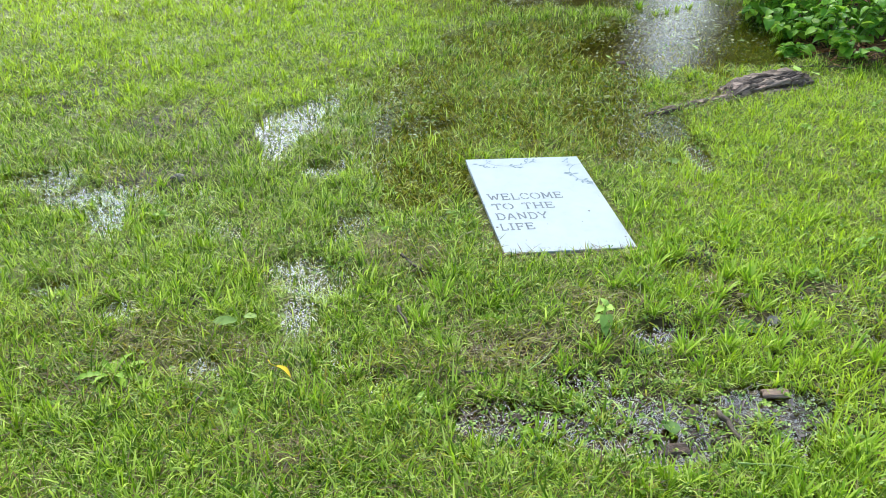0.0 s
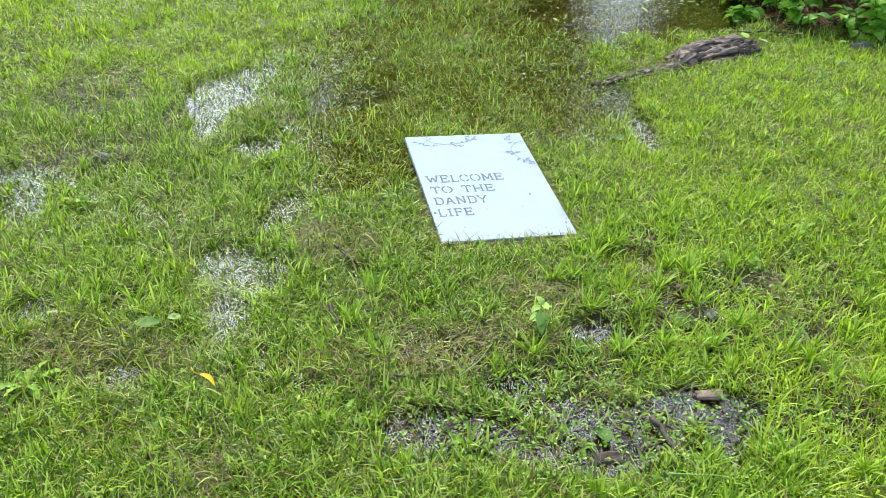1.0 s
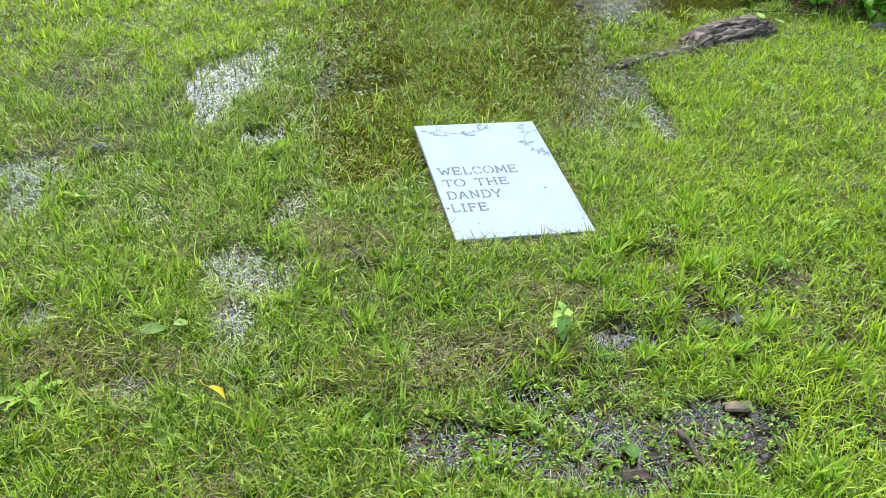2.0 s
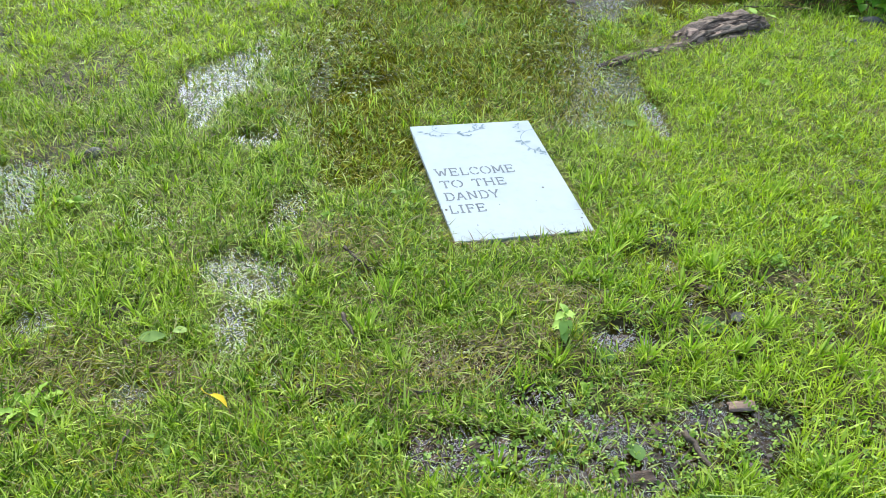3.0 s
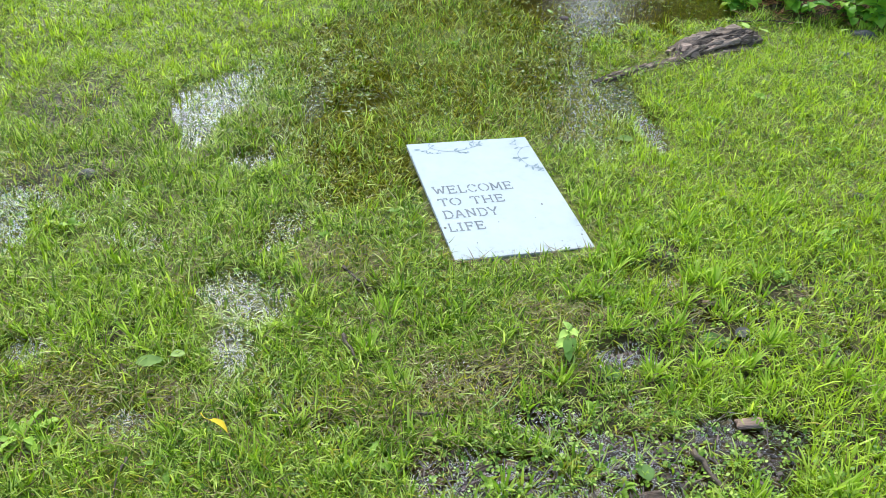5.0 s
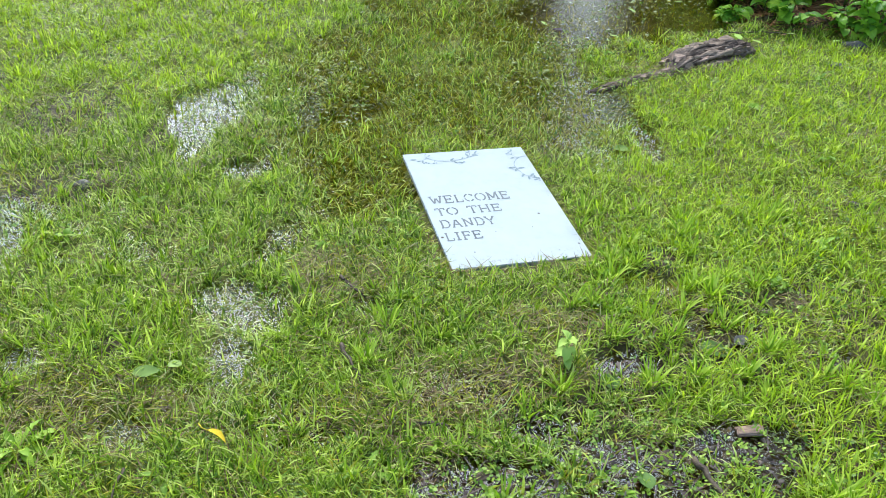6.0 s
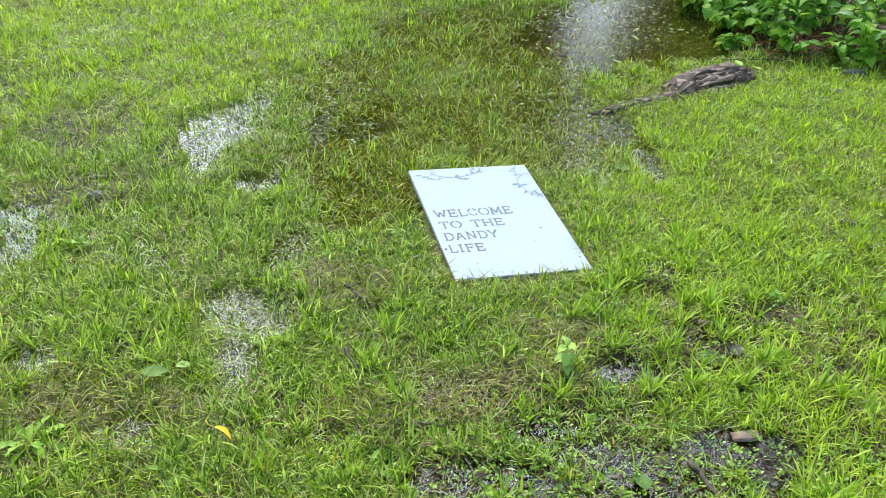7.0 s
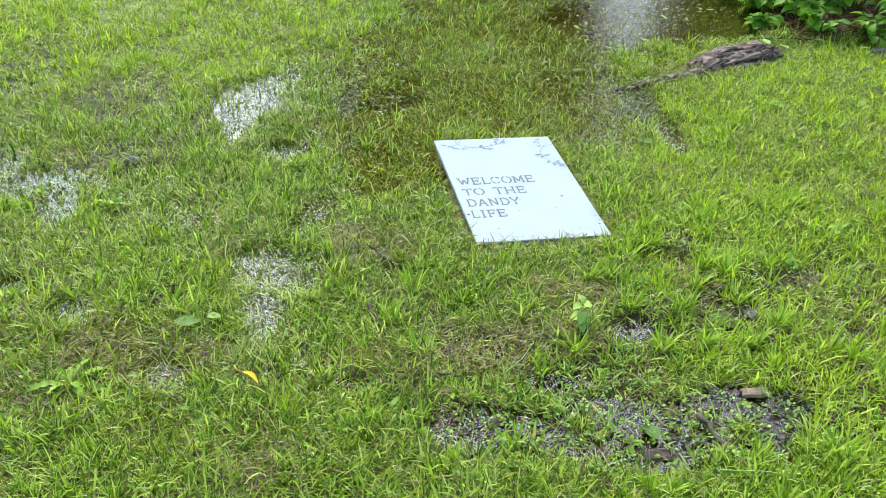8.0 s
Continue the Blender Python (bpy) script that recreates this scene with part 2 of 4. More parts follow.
DARK = [(-1.27, 2.95, 0.16, 0.22, 0), (-1.12, 2.42, 0.20, 0.14, 0), (-0.93, 2.75, 0.05, 0.14, 0), (-1.75, 3.1, 0.18, 0.2, 0), (0.66, 1.80, 0.10, 0.07, 0), (-0.72, 1.66, 0.07, 0.06, 0), (0.85, 1.95, 0.1, 0.06, 0), (0.62, 2.12, 0.10, 0.07, 0), (1.0, 1.72, 0.08, 0.06, 0)]


def patch(x, y, blobs, seed=5, ragged=0.5):
    out = np.zeros_like(np.asarray(x, float))
    for cx, cy, rx, ry, turn in blobs:
        out = np.maximum(out, blob(x, y, cx, cy, rx, ry, turn, ragged, seed))
    return out


def bed(x, y):
    """The planted bed under the shrubs."""
    near = np.clip((3.3 - x) / 0.15, 0, 1) * np.clip((6.2 - y) / 0.15, 0, 1)
    return near * np.clip((x - 1.46 + 0.22 * (4.75 - y) * (y > 4.2) + 0.2 * (lumps(x, y, 0.3, 31) - 0.5)) / 0.12, 0, 1) * np.clip((y - 4.02 + 0.12 * (lumps(x, y, 0.2, 32) - 0.5)) / 0.12, 0, 1)


def ground_z(x, y):
    x, y = np.asarray(x, float), np.asarray(y, float)
    z = 0.007 + 0.024 * (lumps(x, y, 0.5, 1) - 0.5) + 0.022 * (lumps(x, y, 0.09, 7) - 0.5)
    z = z + 0.03 * np.clip((x - 0.55) / 0.8, 0, 1) * np.clip((3.9 - y) / 0.5, 0, 1) * np.clip((y - 1.9) / 0.5, 0, 1)
    z = z + 0.05 * np.clip((-0.9 - x + 0.5 * (y - 3.4)) / 1.6, 0, 1) * np.clip((y - 2.5) / 1.2, 0, 1)
    z = z - 0.034 * patch(x, y, CLEAR_WATER, 19, 0.25) - 0.026 * patch(x, y, OPEN_WATER, 5, 0.7) - 0.022 * patch(x, y, WET_GRASS, 15, 0.9) - 0.045 * patch(x, y, POND, 11) - 0.017 * patch(x, y, SUNK_LAWN, 12) + (0.034 * (lumps(x, y, 0.07, 17) - 0.5) - 0.016) * patch(x, y, MUD, 13, 0.85) - 0.002 * patch(x, y, DARK, 14) - 0.008 * patch(x, y, SODDEN, 16, 1.0)
    z = z + 0.045 * bed(x, y)
    rest = np.clip(1.6 - np.hypot((x - 0.16) / 0.26, (y - 2.37) / 0.33), 0, 1)
    z = z - rest * np.maximum(z - 0.0, 0)
    far = np.clip((np.hypot(x, y - 3) - 4.5) / 2.0, 0, 1)
    return z * (1 - far) + far * 0.04


def grid_lines(lo, hi, step, reach):
    out, d = [], step
    while d < reach:
        d *= 1.5
        out.append(d)
    return np.array([lo - d for d in reversed(out)] + list(np.arange(lo, hi + step / 2, step)) + [hi + d for d in out])


def grid_mesh(name, xs, ys, zf):
    gx, gy = np.meshgrid(xs, ys)
    gz = zf(gx.ravel(), gy.ravel())
    me = bpy.data.meshes.new(name)
    nx, ny = len(xs), len(ys)
    i = (np.arange(ny - 1)[:, None] * nx + np.arange(nx - 1)[None, :]).ravel()
    quads = np.stack([i, i + 1, i + 1 + nx, i + nx], 1)
    fill(me, np.stack([gx.ravel(), gy.ravel(), gz], 1), quads.ravel(), np.arange(len(quads)) * 4)
    return me


def fill(me, verts, corner, starts):
    me.vertices.add(len(verts))
    me.vertices.foreach_set("co", np.ascontiguousarray(verts, np.float32).ravel())
    me.loops.add(len(corner))
    me.loops.foreach_set("vertex_index", np.ascontiguousarray(corner, np.int32))
    me.polygons.add(len(starts))
    me.polygons.foreach_set("loop_start", np.ascontiguousarray(starts, np.int32))
    me.update(calc_edges=True)


def float_attribute(me, name, values):
    me.attributes.new(name, "FLOAT", "POINT").data.foreach_set("value", np.ascontiguousarray(values, np.float32))


xs, ys = grid_lines(-3.6, 3.4, 0.025, 900), grid_lines(0.4, 6.6, 0.025, 900)
me = grid_mesh("ground", xs, ys, ground_z)
LAND = ground_z(*[a.ravel() for a in np.meshgrid(xs, ys)]).reshape(len(ys), len(xs))


def height(x, y):
    """The ground's height at one spot, between the corners of its mesh."""
    i, j = int(np.searchsorted(xs, x)) - 1, int(np.searchsorted(ys, y)) - 1
    u, v = (x - xs[i]) / (xs[i + 1] - xs[i]), (y - ys[j]) / (ys[j + 1] - ys[j])
    return float((LAND[j, i] * (1 - u) + LAND[j, i + 1] * u) * (1 - v) + (LAND[j + 1, i] * (1 - u) + LAND[j + 1, i + 1] * u) * v)


gx, gy = [a.ravel() for a in np.meshgrid(xs, ys)]
float_attribute(me, "turf", np.clip(1 - np.maximum.reduce([patch(gx, gy, MUD, 13, 0.85), 0.8 * patch(gx, gy, DARK, 14), 0.85 * patch(gx, gy, SODDEN, 16, 1.0), bed(gx, gy), 0.5 * patch(gx, gy, POND, 11)]) - 0.5 * (lumps(gx, gy, 0.22, 21) - 0.45), 0, 1))
me.materials.append(SOIL)
tagged(new("ground", me), "dark wet soil under a waterlogged lawn", "ground", kind="structure")
me = grid_mesh("water", np.linspace(-3.4, 3.2, 34), np.linspace(0.5, 6.6, 32), lambda x, y: 0 * x)
me.materials.append(WATER)
tagged(new("water", me), "shallow clear rainwater standing in the lawn", "water", kind="structure")

# ---- grass ----
rng = np.random.default_rng(4)
SIGN = Matrix.Translation((0.054, 2.022, 0.0195)) @ Euler((radians(2.6), radians(1.2), radians(15.7))).to_matrix().to_4x4()
SIGN_W, SIGN_H = 0.401, 0.617


def under_sign(x, y, edge=0.0):
    inv = SIGN.inverted()
    u = inv[0][0] * x + inv[0][1] * y + inv[0][3]
    v = inv[1][0] * x + inv[1][1] * y + inv[1][3]
    return (u > -edge) & (u < SIGN_W + edge) & (v > -edge) & (v < SIGN_H + edge)


def blades(name, x, y, z, length, width, az, lean, bend, mat, tone=None, steps=(0, 0.5, 1.0), label="", thing=True):
    n, m = len(x), len(steps)
    d = np.stack([np.cos(az), np.sin(az), 0 * az], 1)
    turn = az + rng.normal(0, 0.5, n)
    s = np.stack([-np.sin(turn), np.cos(turn), 0 * az], 1)
    root = np.stack([x, y, z], 1)
    rows = []
    for i, k in enumerate(steps):
        a = lean + bend * k * 0.6
        p = root + d * (length * k * np.sin(a))[:, None] + np.array([0, 0, 1.0]) * (length * k * np.cos(a))[:, None]
        if i < m - 1:
            w = width * 0.5 * (0.7 if i == 0 else 1.0 - 0.35 * max(0, k - 0.4))
            rows += [p - s * w[:, None], p + s * w[:, None]]
        else:
            rows.append(p)
    verts = np.stack(rows, 1)
    per = verts.shape[1]
    corner, starts, c = [], [], 0
    for i in range(m - 2):
        corner += [2 * i, 2 * i + 1, 2 * i + 3, 2 * i + 2]
        starts.append(c)
        c += 4
    corner += [2 * (m - 2), 2 * (m - 2) + 1, per - 1]
    starts.append(c)
    c += 3
    corner = (np.array(corner)[None] + np.arange(n)[:, None] * per).ravel()
    starts = (np.array(starts)[None] + np.arange(n)[:, None] * c).ravel()
    me = bpy.data.meshes.new(name)
    fill(me, verts.reshape(-1, 3), corner, starts)
    if tone is not None:
        float_attribute(me, "tone", np.repeat(tone, per))
    me.materials.append(mat)
    ob = new(name, me)
    if thing:
        tagged(ob, label, "grass", kind="stuff")
    return ob


def scatter(n, r0, r1, power=1.0, half=40.0):
    """Spots over the lawn, thinner with distance."""
    r = (r0 ** power + rng.random(n) * (r1 ** power - r0 ** power)) ** (1 / power)
    a = radians(half) * (2 * rng.random(n) - 1) + radians(-2)
    return r * np.sin(a), r * np.cos(a)


def lime_tone(x, y):
    """Where the lawn is young and yellow-green rather than deep green."""
    right = np.clip((x - 0.35 - 0.25 * np.clip(1.9 - y, 0, 1)) / 0.5, 0, 1) * np.clip((4.1 - y) / 0.3, 0, 1)
    left = np.clip((-0.5 - x + 0.25 * (y - 3.2)) / 0.5, 0, 1) * np.clip((y - 2.7) / 0.5, 0, 1)
    return np.clip(np.maximum(right, left) * 0.95 + 0.8 * (lumps(x, y, 0.35, 41) - 0.42), 0, 1)


def wet(x, y):
    return np.maximum(patch(x, y, SUNK_LAWN, 12), patch(x, y, POND, 11))


def log_gap(x, y):
    """How far a spot lies from the side of the log."""
    u = np.clip(((x - 0.62) * 0.75 + (y - 3.295) * 0.595) / 0.993, 0, 1)
    along = np.hypot(x - (0.62 + 0.745 * u), y - (3.295 + 0.59 * u))
    return along - np.clip(0.012 + 0.16 * (u - 0.1), 0.012, 0.08)


def tussocks(n, per, r0, r1, power):
    """Spots in small clumps: place, outward direction and lean of each blade, and one number for its clump."""
    m = n // per
    cx, cy = scatter(m, r0, r1, power)
    own = np.repeat(np.arange(m), per)
    spread = (0.006 + 0.016 * rng.random(m) ** 2)[own] * (1 + 0.12 * np.clip(np.hypot(cx, cy) - 2, 0, 4))[own]
    a, k = rng.random(m * per) * 2 * math.pi, rng.random(m * per) ** 0.7
    lean = np.clip(0.05 + 0.50 * k + rng.normal(0, 0.22, m * per), 0, 1.3)
    return cx[own] + spread * k * np.cos(a), cy[own] + spread * k * np.sin(a), a + rng.normal(0, 0.6, m * per), lean, rng.random(m)[own]


def dry_share(x, y):
    """How much of the turf stands at a spot, thinned by water, mud and the planted bed."""
    share = 1.0 - 0.97 * patch(x, y, CLEAR_WATER, 19, 0.25) - 0.66 * patch(x, y, OPEN_WATER, 5, 0.7) - 0.55 * patch(x, y, WET_GRASS, 15, 0.9) - 0.86 * patch(x, y, MUD, 13, 0.85) - 0.55 * patch(x, y, DARK, 14) - 0.50 * patch(x, y, SODDEN, 16, 1.0)
    return np.clip(share, 0.01, 1) * (1 - 0.60 * patch(x, y, SUNK_LAWN, 12)) * (1 - 0.97 * patch(x, y, POND, 11)) * (1 - bed(x, y)) * (1 - 0.6 * patch(x, y, FLAT, 18, 0.8))


# the upright lawn, in small tussocks
x, y, az, lean, own = tussocks(450000, 9, 0.9, 7.0, 1.25)
n = len(x)
keep = dry_share(x, y) * (0.30 + 1.25 * value_noise(x, y, 0.07, 51) ** 1.4 * (0.55 + lumps(x, y, 0.3, 52)))
ok = (rng.random(n) < keep) & ~under_sign(x, y, 0.008) & ((log_gap(x, y) > 0.005) | ((x < 0.9) & (rng.random(n) < 0.35)))
x, y, az, lean, own = x[ok], y[ok], az[ok], lean[ok], own[ok]
n = len(x)
dist = np.hypot(x, y)
tone = np.clip(lime_tone(x, y) + 0.5 * (own - 0.5) + rng.normal(0, 0.12, n), 0, 1)
length = (0.016 + 0.038 * rng.random(n) ** 1.6) * (0.55 + 0.9 * own) * (0.8 + 0.5 * value_noise(x, y, 0.12, 54)) * np.where(under_sign(x, y, 0.035), 0.45, 1.0) * np.clip(0.35 + 5 * log_gap(x, y), 0.35, 1)
wide = (0.0018 + 0.0036 * rng.random(n) ** 2) * (1 + 0.22 * np.clip(dist - 2, 0, 4))
bend = 0.1 + 1.1 * rng.random(n)
for pick, steps in ((dist < 2.5, (0, 0.35, 0.7, 1.0)), (dist >= 2.5, (0, 0.5, 1.0))):
    blades("lawn_grass", x[pick], y[pick], ground_z(x[pick], y[pick]) - 0.003, length[pick], wide[pick], az[pick], lean[pick], bend[pick], GRASS, tone[pick], steps,
           "short wet green lawn grass standing in water" if steps[1] < 0.4 else "short wet green lawn grass beyond the sign")

# low blades pressed down and crossing one another
N = 140000
x, y = scatter(N, 0.9, 5.5, 1.3)
ok = (rng.random(N) < dry_share(x, y) * (0.35 + 0.6 * lumps(x, y, 0.2, 57))) & ~under_sign(x, y, 0.01) & (log_gap(x, y) > 0.01)
x, y = x[ok], y[ok]
n = len(x)
blades("matted_grass", x, y, ground_z(x, y) + 0.004 + 0.010 * rng.random(n), 0.014 + 0.030 * rng.random(n), (0.0014 + 0.0026 * rng.random(n)) * (1 + 0.2 * np.clip(np.hypot(x, y) - 2, 0, 4)), rng.random(n) * 6.3, 0.75 + 0.65 * rng.random(n), 0.1 + 0.5 * rng.random(n), GRASS,
       np.clip(0.75 * lime_tone(x, y) + rng.normal(0, 0.2, n), 0, 1), label="wet green grass blades pressed down and crossing one another")

# fine wiry blades tangled through the near lawn
N = 70000
x, y = scatter(N, 0.9, 3.6, 1.5)
ok = (rng.random(N) < (0.35 + 0.9 * lumps(x, y, 0.18, 56)) * dry_share(x, y)) & ~under_sign(x, y, 0.03) & (log_gap(x, y) > 0.02)
x, y = x[ok], y[ok]
n = len(x)
blades("fine_grass", x, y, ground_z(x, y) - 0.002, 0.022 + 0.030 * rng.random(n), 0.0011 + 0.0009 * rng.random(n), rng.random(n) * 6.3, 0.35 + 0.85 * rng.random(n), 0.2 + 0.9 * rng.random(n), GRASS,
       np.clip(lime_tone(x, y) * 0.6 + 0.35 + rng.normal(0, 0.15, n), 0, 1), steps=(0, 0.35, 0.7, 1.0), label="thin wiry grass blades tangled over wet soil")

# drowned and matted blades lying flat
N = 190000
x, y = scatter(N, 0.9, 6.2, 1.4)
w = wet(x, y)
ok = (rng.random(N) < 0.05 + 0.5 * np.clip(3 * (lumps(x, y, 0.3, 64) - 0.52), 0, 1) + 0.94 * np.maximum(w, 0.6 * patch(x, y, FLAT, 18, 0.8)) * (1 - 0.8 * patch(x, y, POND, 11))) & ~under_sign(x, y) & (bed(x, y) < 0.5)
x, y = x[ok], y[ok]
n = len(x)
comb = 2 * math.pi * lumps(x, y, 0.6, 63) * 1.6
blades("sunken_grass", x, y, ground_z(x, y) + 0.002, 0.022 + 0.034 * rng.random(n), 0.0024 + 0.0024 * rng.random(n), comb + rng.normal(0, 1.6, n),
       0.45 + 0.75 * rng.random(n), 0.2 + 0.5 * rng.random(n), SUNK, label="olive grass blades lying flat under shallow water")

# short blades afloat on the puddles, breaking up the mirrored sky
N = 210000
x, y = scatter(N, 0.9, 4.2, 1.2)
ok = (rng.random(N) < np.maximum(0.80 * patch(x, y, OPEN_WATER, 5, 0.7), 0.30 * patch(x, y, WET_GRASS, 15, 0.9))) & ~under_sign(x, y)
x, y = x[ok], y[ok]
n = len(x)
blades("floating_grass", x, y, 0.0015 + 0.004 * rng.random(n), 0.008 + 0.020 * rng.random(n), 0.0018 + 0.0024 * rng.random(n), rng.normal(0, 0.6, n) + math.pi * (rng.random(n) < 0.5), 1.10 + 0.40 * rng.random(n), 0.15 * rng.random(n), DROWNED,
       label="short dark olive grass blades afloat on the puddles")

# dead thatch between the blades
N = 150000
x, y = scatter(N, 0.9, 5.0, 1.3)
ok = (rng.random(N) < 0.15 + 2.2 * np.clip(lumps(x, y, 0.16, 71) - 0.5, 0, 1) + 0.6 * patch(x, y, FLAT, 18, 0.8) - 0.3 * patch(x, y, MUD, 13, 0.85)) & ~under_sign(x, y) & (bed(x, y) < 0.5) & (rng.random(N) > 0.8 * wet(x, y)) & (rng.random(N) > 0.9 * np.maximum(patch(x, y, OPEN_WATER, 5, 0.7), patch(x, y, WET_GRASS, 15, 0.9)))
x, y = x[ok], y[ok]
n = len(x)
blades("thatch", x, y, ground_z(x, y) + 0.005 + 0.011 * rng.random(n), 0.02 + 0.04 * rng.random(n), 0.0016 + 0.0016 * rng.random(n), rng.random(n) * 6.3,
       1.0 + 0.5 * rng.random(n), 0.2 * rng.random(n), THATCH, label="brown and straw-coloured dead grass lying on wet soil")

# the lawn outside the walk, coarser
N = 90000
x, y = -5.5 + 11 * rng.random(N), -1.5 + 9.5 * rng.random(N)
ok = (np.abs(np.degrees(np.arctan2(x, np.maximum(y, 1e-3))) + 2) > 39.5) | (y < 0.7)
ok &= bed(x, y) < 0.5
x, y = x[ok], y[ok]
n = len(x)
blades("lawn_grass", x, y, ground_z(x, y) - 0.003, 0.04 + 0.05 * rng.random(n), 0.005 + 0.004 * rng.random(n), rng.random(n) * 6.3, rng.random(n) * 0.8, 0.3 + 0.8 * rng.random(n), GRASS,
       np.clip(lumps(x, y, 0.4, 44), 0, 1), label="wet green lawn grass around the flooded patch")

# ---- helpers for things ----
def part(name, bm, mat, parent=None, label="", smooth=True):
    me = bpy.data.meshes.new(name)
    bm.to_mesh(me)
    bm.free()
    me.materials.append(mat)
    for f in me.polygons:
        f.use_smooth = smooth
    return hang(name, me, parent, label)


def hang(name, me, parent=None, label=""):
    ob = new(name, me)
    ob.parent = parent
    if label:
        ob["label"] = label
    return ob


def empty(name, m, label, category, group=""):
    ob = new(name)
    ob.empty_display_size = 0.05
    ob.matrix_world = m
    return tagged(ob, label, category, group)


def box(bm, x0, x1, y0, y1, z0, z1, bevel=0.0):
    g = bmesh.ops.create_cube(bm, size=1.0, matrix=Matrix.Translation(((x0 + x1) / 2, (y0 + y1) / 2, (z0 + z1) / 2)) @ Matrix.Diagonal((x1 - x0, y1 - y0, z1 - z0, 1)))
    if bevel:
        edges = list({e for v in g["verts"] for e in v.link_edges})
        bmesh.ops.bevel(bm, geom=edges, offset=bevel, segments=2, affect="EDGES")


def tube(bm, pts, radii, sides=7, rough=0.0):
    """A tapered, closed tube through the points."""
    pts = [Vector(p) for p in pts]
    rings = []
    for i, (p, r) in enumerate(zip(pts, radii)):
        t = (pts[min(i + 1, len(pts) - 1)] - pts[max(i - 1, 0)]).normalized()
        a = t.orthogonal().normalized()
        b = t.cross(a)
        rings.append([bm.verts.new(p + (a * math.cos(q) + b * math.sin(q)) * r * (1 + rough * random.uniform(-1, 1))) for q in (2 * math.pi * k / sides for k in range(sides))])
    for r0, r1 in zip(rings, rings[1:]):
        for k in range(sides):
            bm.faces.new((r0[k], r0[(k + 1) % sides], r1[(k + 1) % sides], r1[k]))
    bm.faces.new(rings[0][::-1])
    bm.faces.new(rings[-1])


def leaf_data(name, length, width, mat, fold=0.3, droop=0.4, form=0.42, wave=0.0, lobes=0, seed=0):
    """A leaf with a midrib, from its stalk at the origin along +y, its face up. form: where it is widest."""
    r = random.Random(seed)
    rows = 12 if lobes else 7
    verts, faces = [], []
    for i in range(rows + 1):
        k = i / rows
        w = width / 2 * (math.sin(math.pi * k ** (math.log(0.5) / math.log(form))) ** 0.8 if 0 < k < 1 else 0.02)
        if lobes:
            w *= 0.55 + 0.45 * (i % 2)
        yy, zz = length * k * math.cos(droop * k), -length * k * math.sin(droop * k) * 0.9
        for s in (-1, 0, 1):
            j = wave * width * r.uniform(-1, 1) * abs(s)
            verts.append((s * w, yy + (0.03 * length * abs(s)), zz + abs(s) * w * fold + j))
    for i in range(rows):
        a = 3 * i
        faces += [(a, a + 1, a + 4, a + 3), (a + 1, a + 2, a + 5, a + 4)]
    me = bpy.data.meshes.new(name)
    me.from_pydata(verts, [], faces)
    for f in me.polygons:
        f.use_smooth = True
    me.materials.append(mat)
    return me


# ---- the sign ----
VINE_IN = 0.008          # how far the vines keep from the side of the board


def painted_strokes(strokes, leaves, berries):
    bm = bmesh.new()
    for pts, w in strokes:
        pts = [Vector((u - VINE_IN, v, 0.0007)) for u, v in pts]
        fine = []
        for i in range(len(pts) - 1):
            p0, p1, p2, p3 = pts[max(i - 1, 0)], pts[i], pts[i + 1], pts[min(i + 2, len(pts) - 1)]
            for k in range(6):
                t = k / 6
                fine.append(0.5 * (2 * p1 + (p2 - p0) * t + (2 * p0 - 5 * p1 + 4 * p2 - p3) * t * t + (3 * p1 - p0 - 3 * p2 + p3) * t ** 3))
        fine.append(pts[-1])
        last = None
        for i, p in enumerate(fine):
            d = (fine[min(i + 1, len(fine) - 1)] - fine[max(i - 1, 0)]).normalized()
            side = Vector((-d.y, d.x, 0)) * w * 0.62 * (0.7 + 0.3 * math.sin(i))
            pair = (bm.verts.new(p - side), bm.verts.new(p + side))
            if last:
                bm.faces.new((last[0], pair[0], pair[1], last[1]))
            last = pair
    for u, v, turn, size in leaves:
        size *= 0.82
        c, s = math.cos(radians(turn)), math.sin(radians(turn))
        outline = [(0, 0), (0.25, 0.16), (0.6, 0.22), (0.95, 0.10), (1.1, 0), (0.9, -0.11), (0.55, -0.20), (0.2, -0.14)]
        bm.faces.new([bm.verts.new((u - VINE_IN + size * (a * c - b * s), v + size * (a * s + b * c), 0.0009)) for a, b in outline])
    for u, v, r in berries:
        bm.faces.new([bm.verts.new((u - VINE_IN + r * math.cos(q), v + r * math.sin(q), 0.0008)) for q in (k * math.pi / 4 for k in range(8))])
    bmesh.ops.recalc_face_normals(bm, faces=bm.faces)
    for f in bm.faces:
        if f.normal.z < 0:
            f.normal_flip()
    return bm


SERIF = 0.13


def arc(cx, cy, rx, ry, a0, a1, n=7):
    return [(cx + rx * math.cos(radians(a0 + (a1 - a0) * k / n)), cy + ry * math.sin(radians(a0 + (a1 - a0) * k / n))) for k in range(n + 1)]


def foot(x, y):
    return [(x - SERIF, y), (x + SERIF, y)]


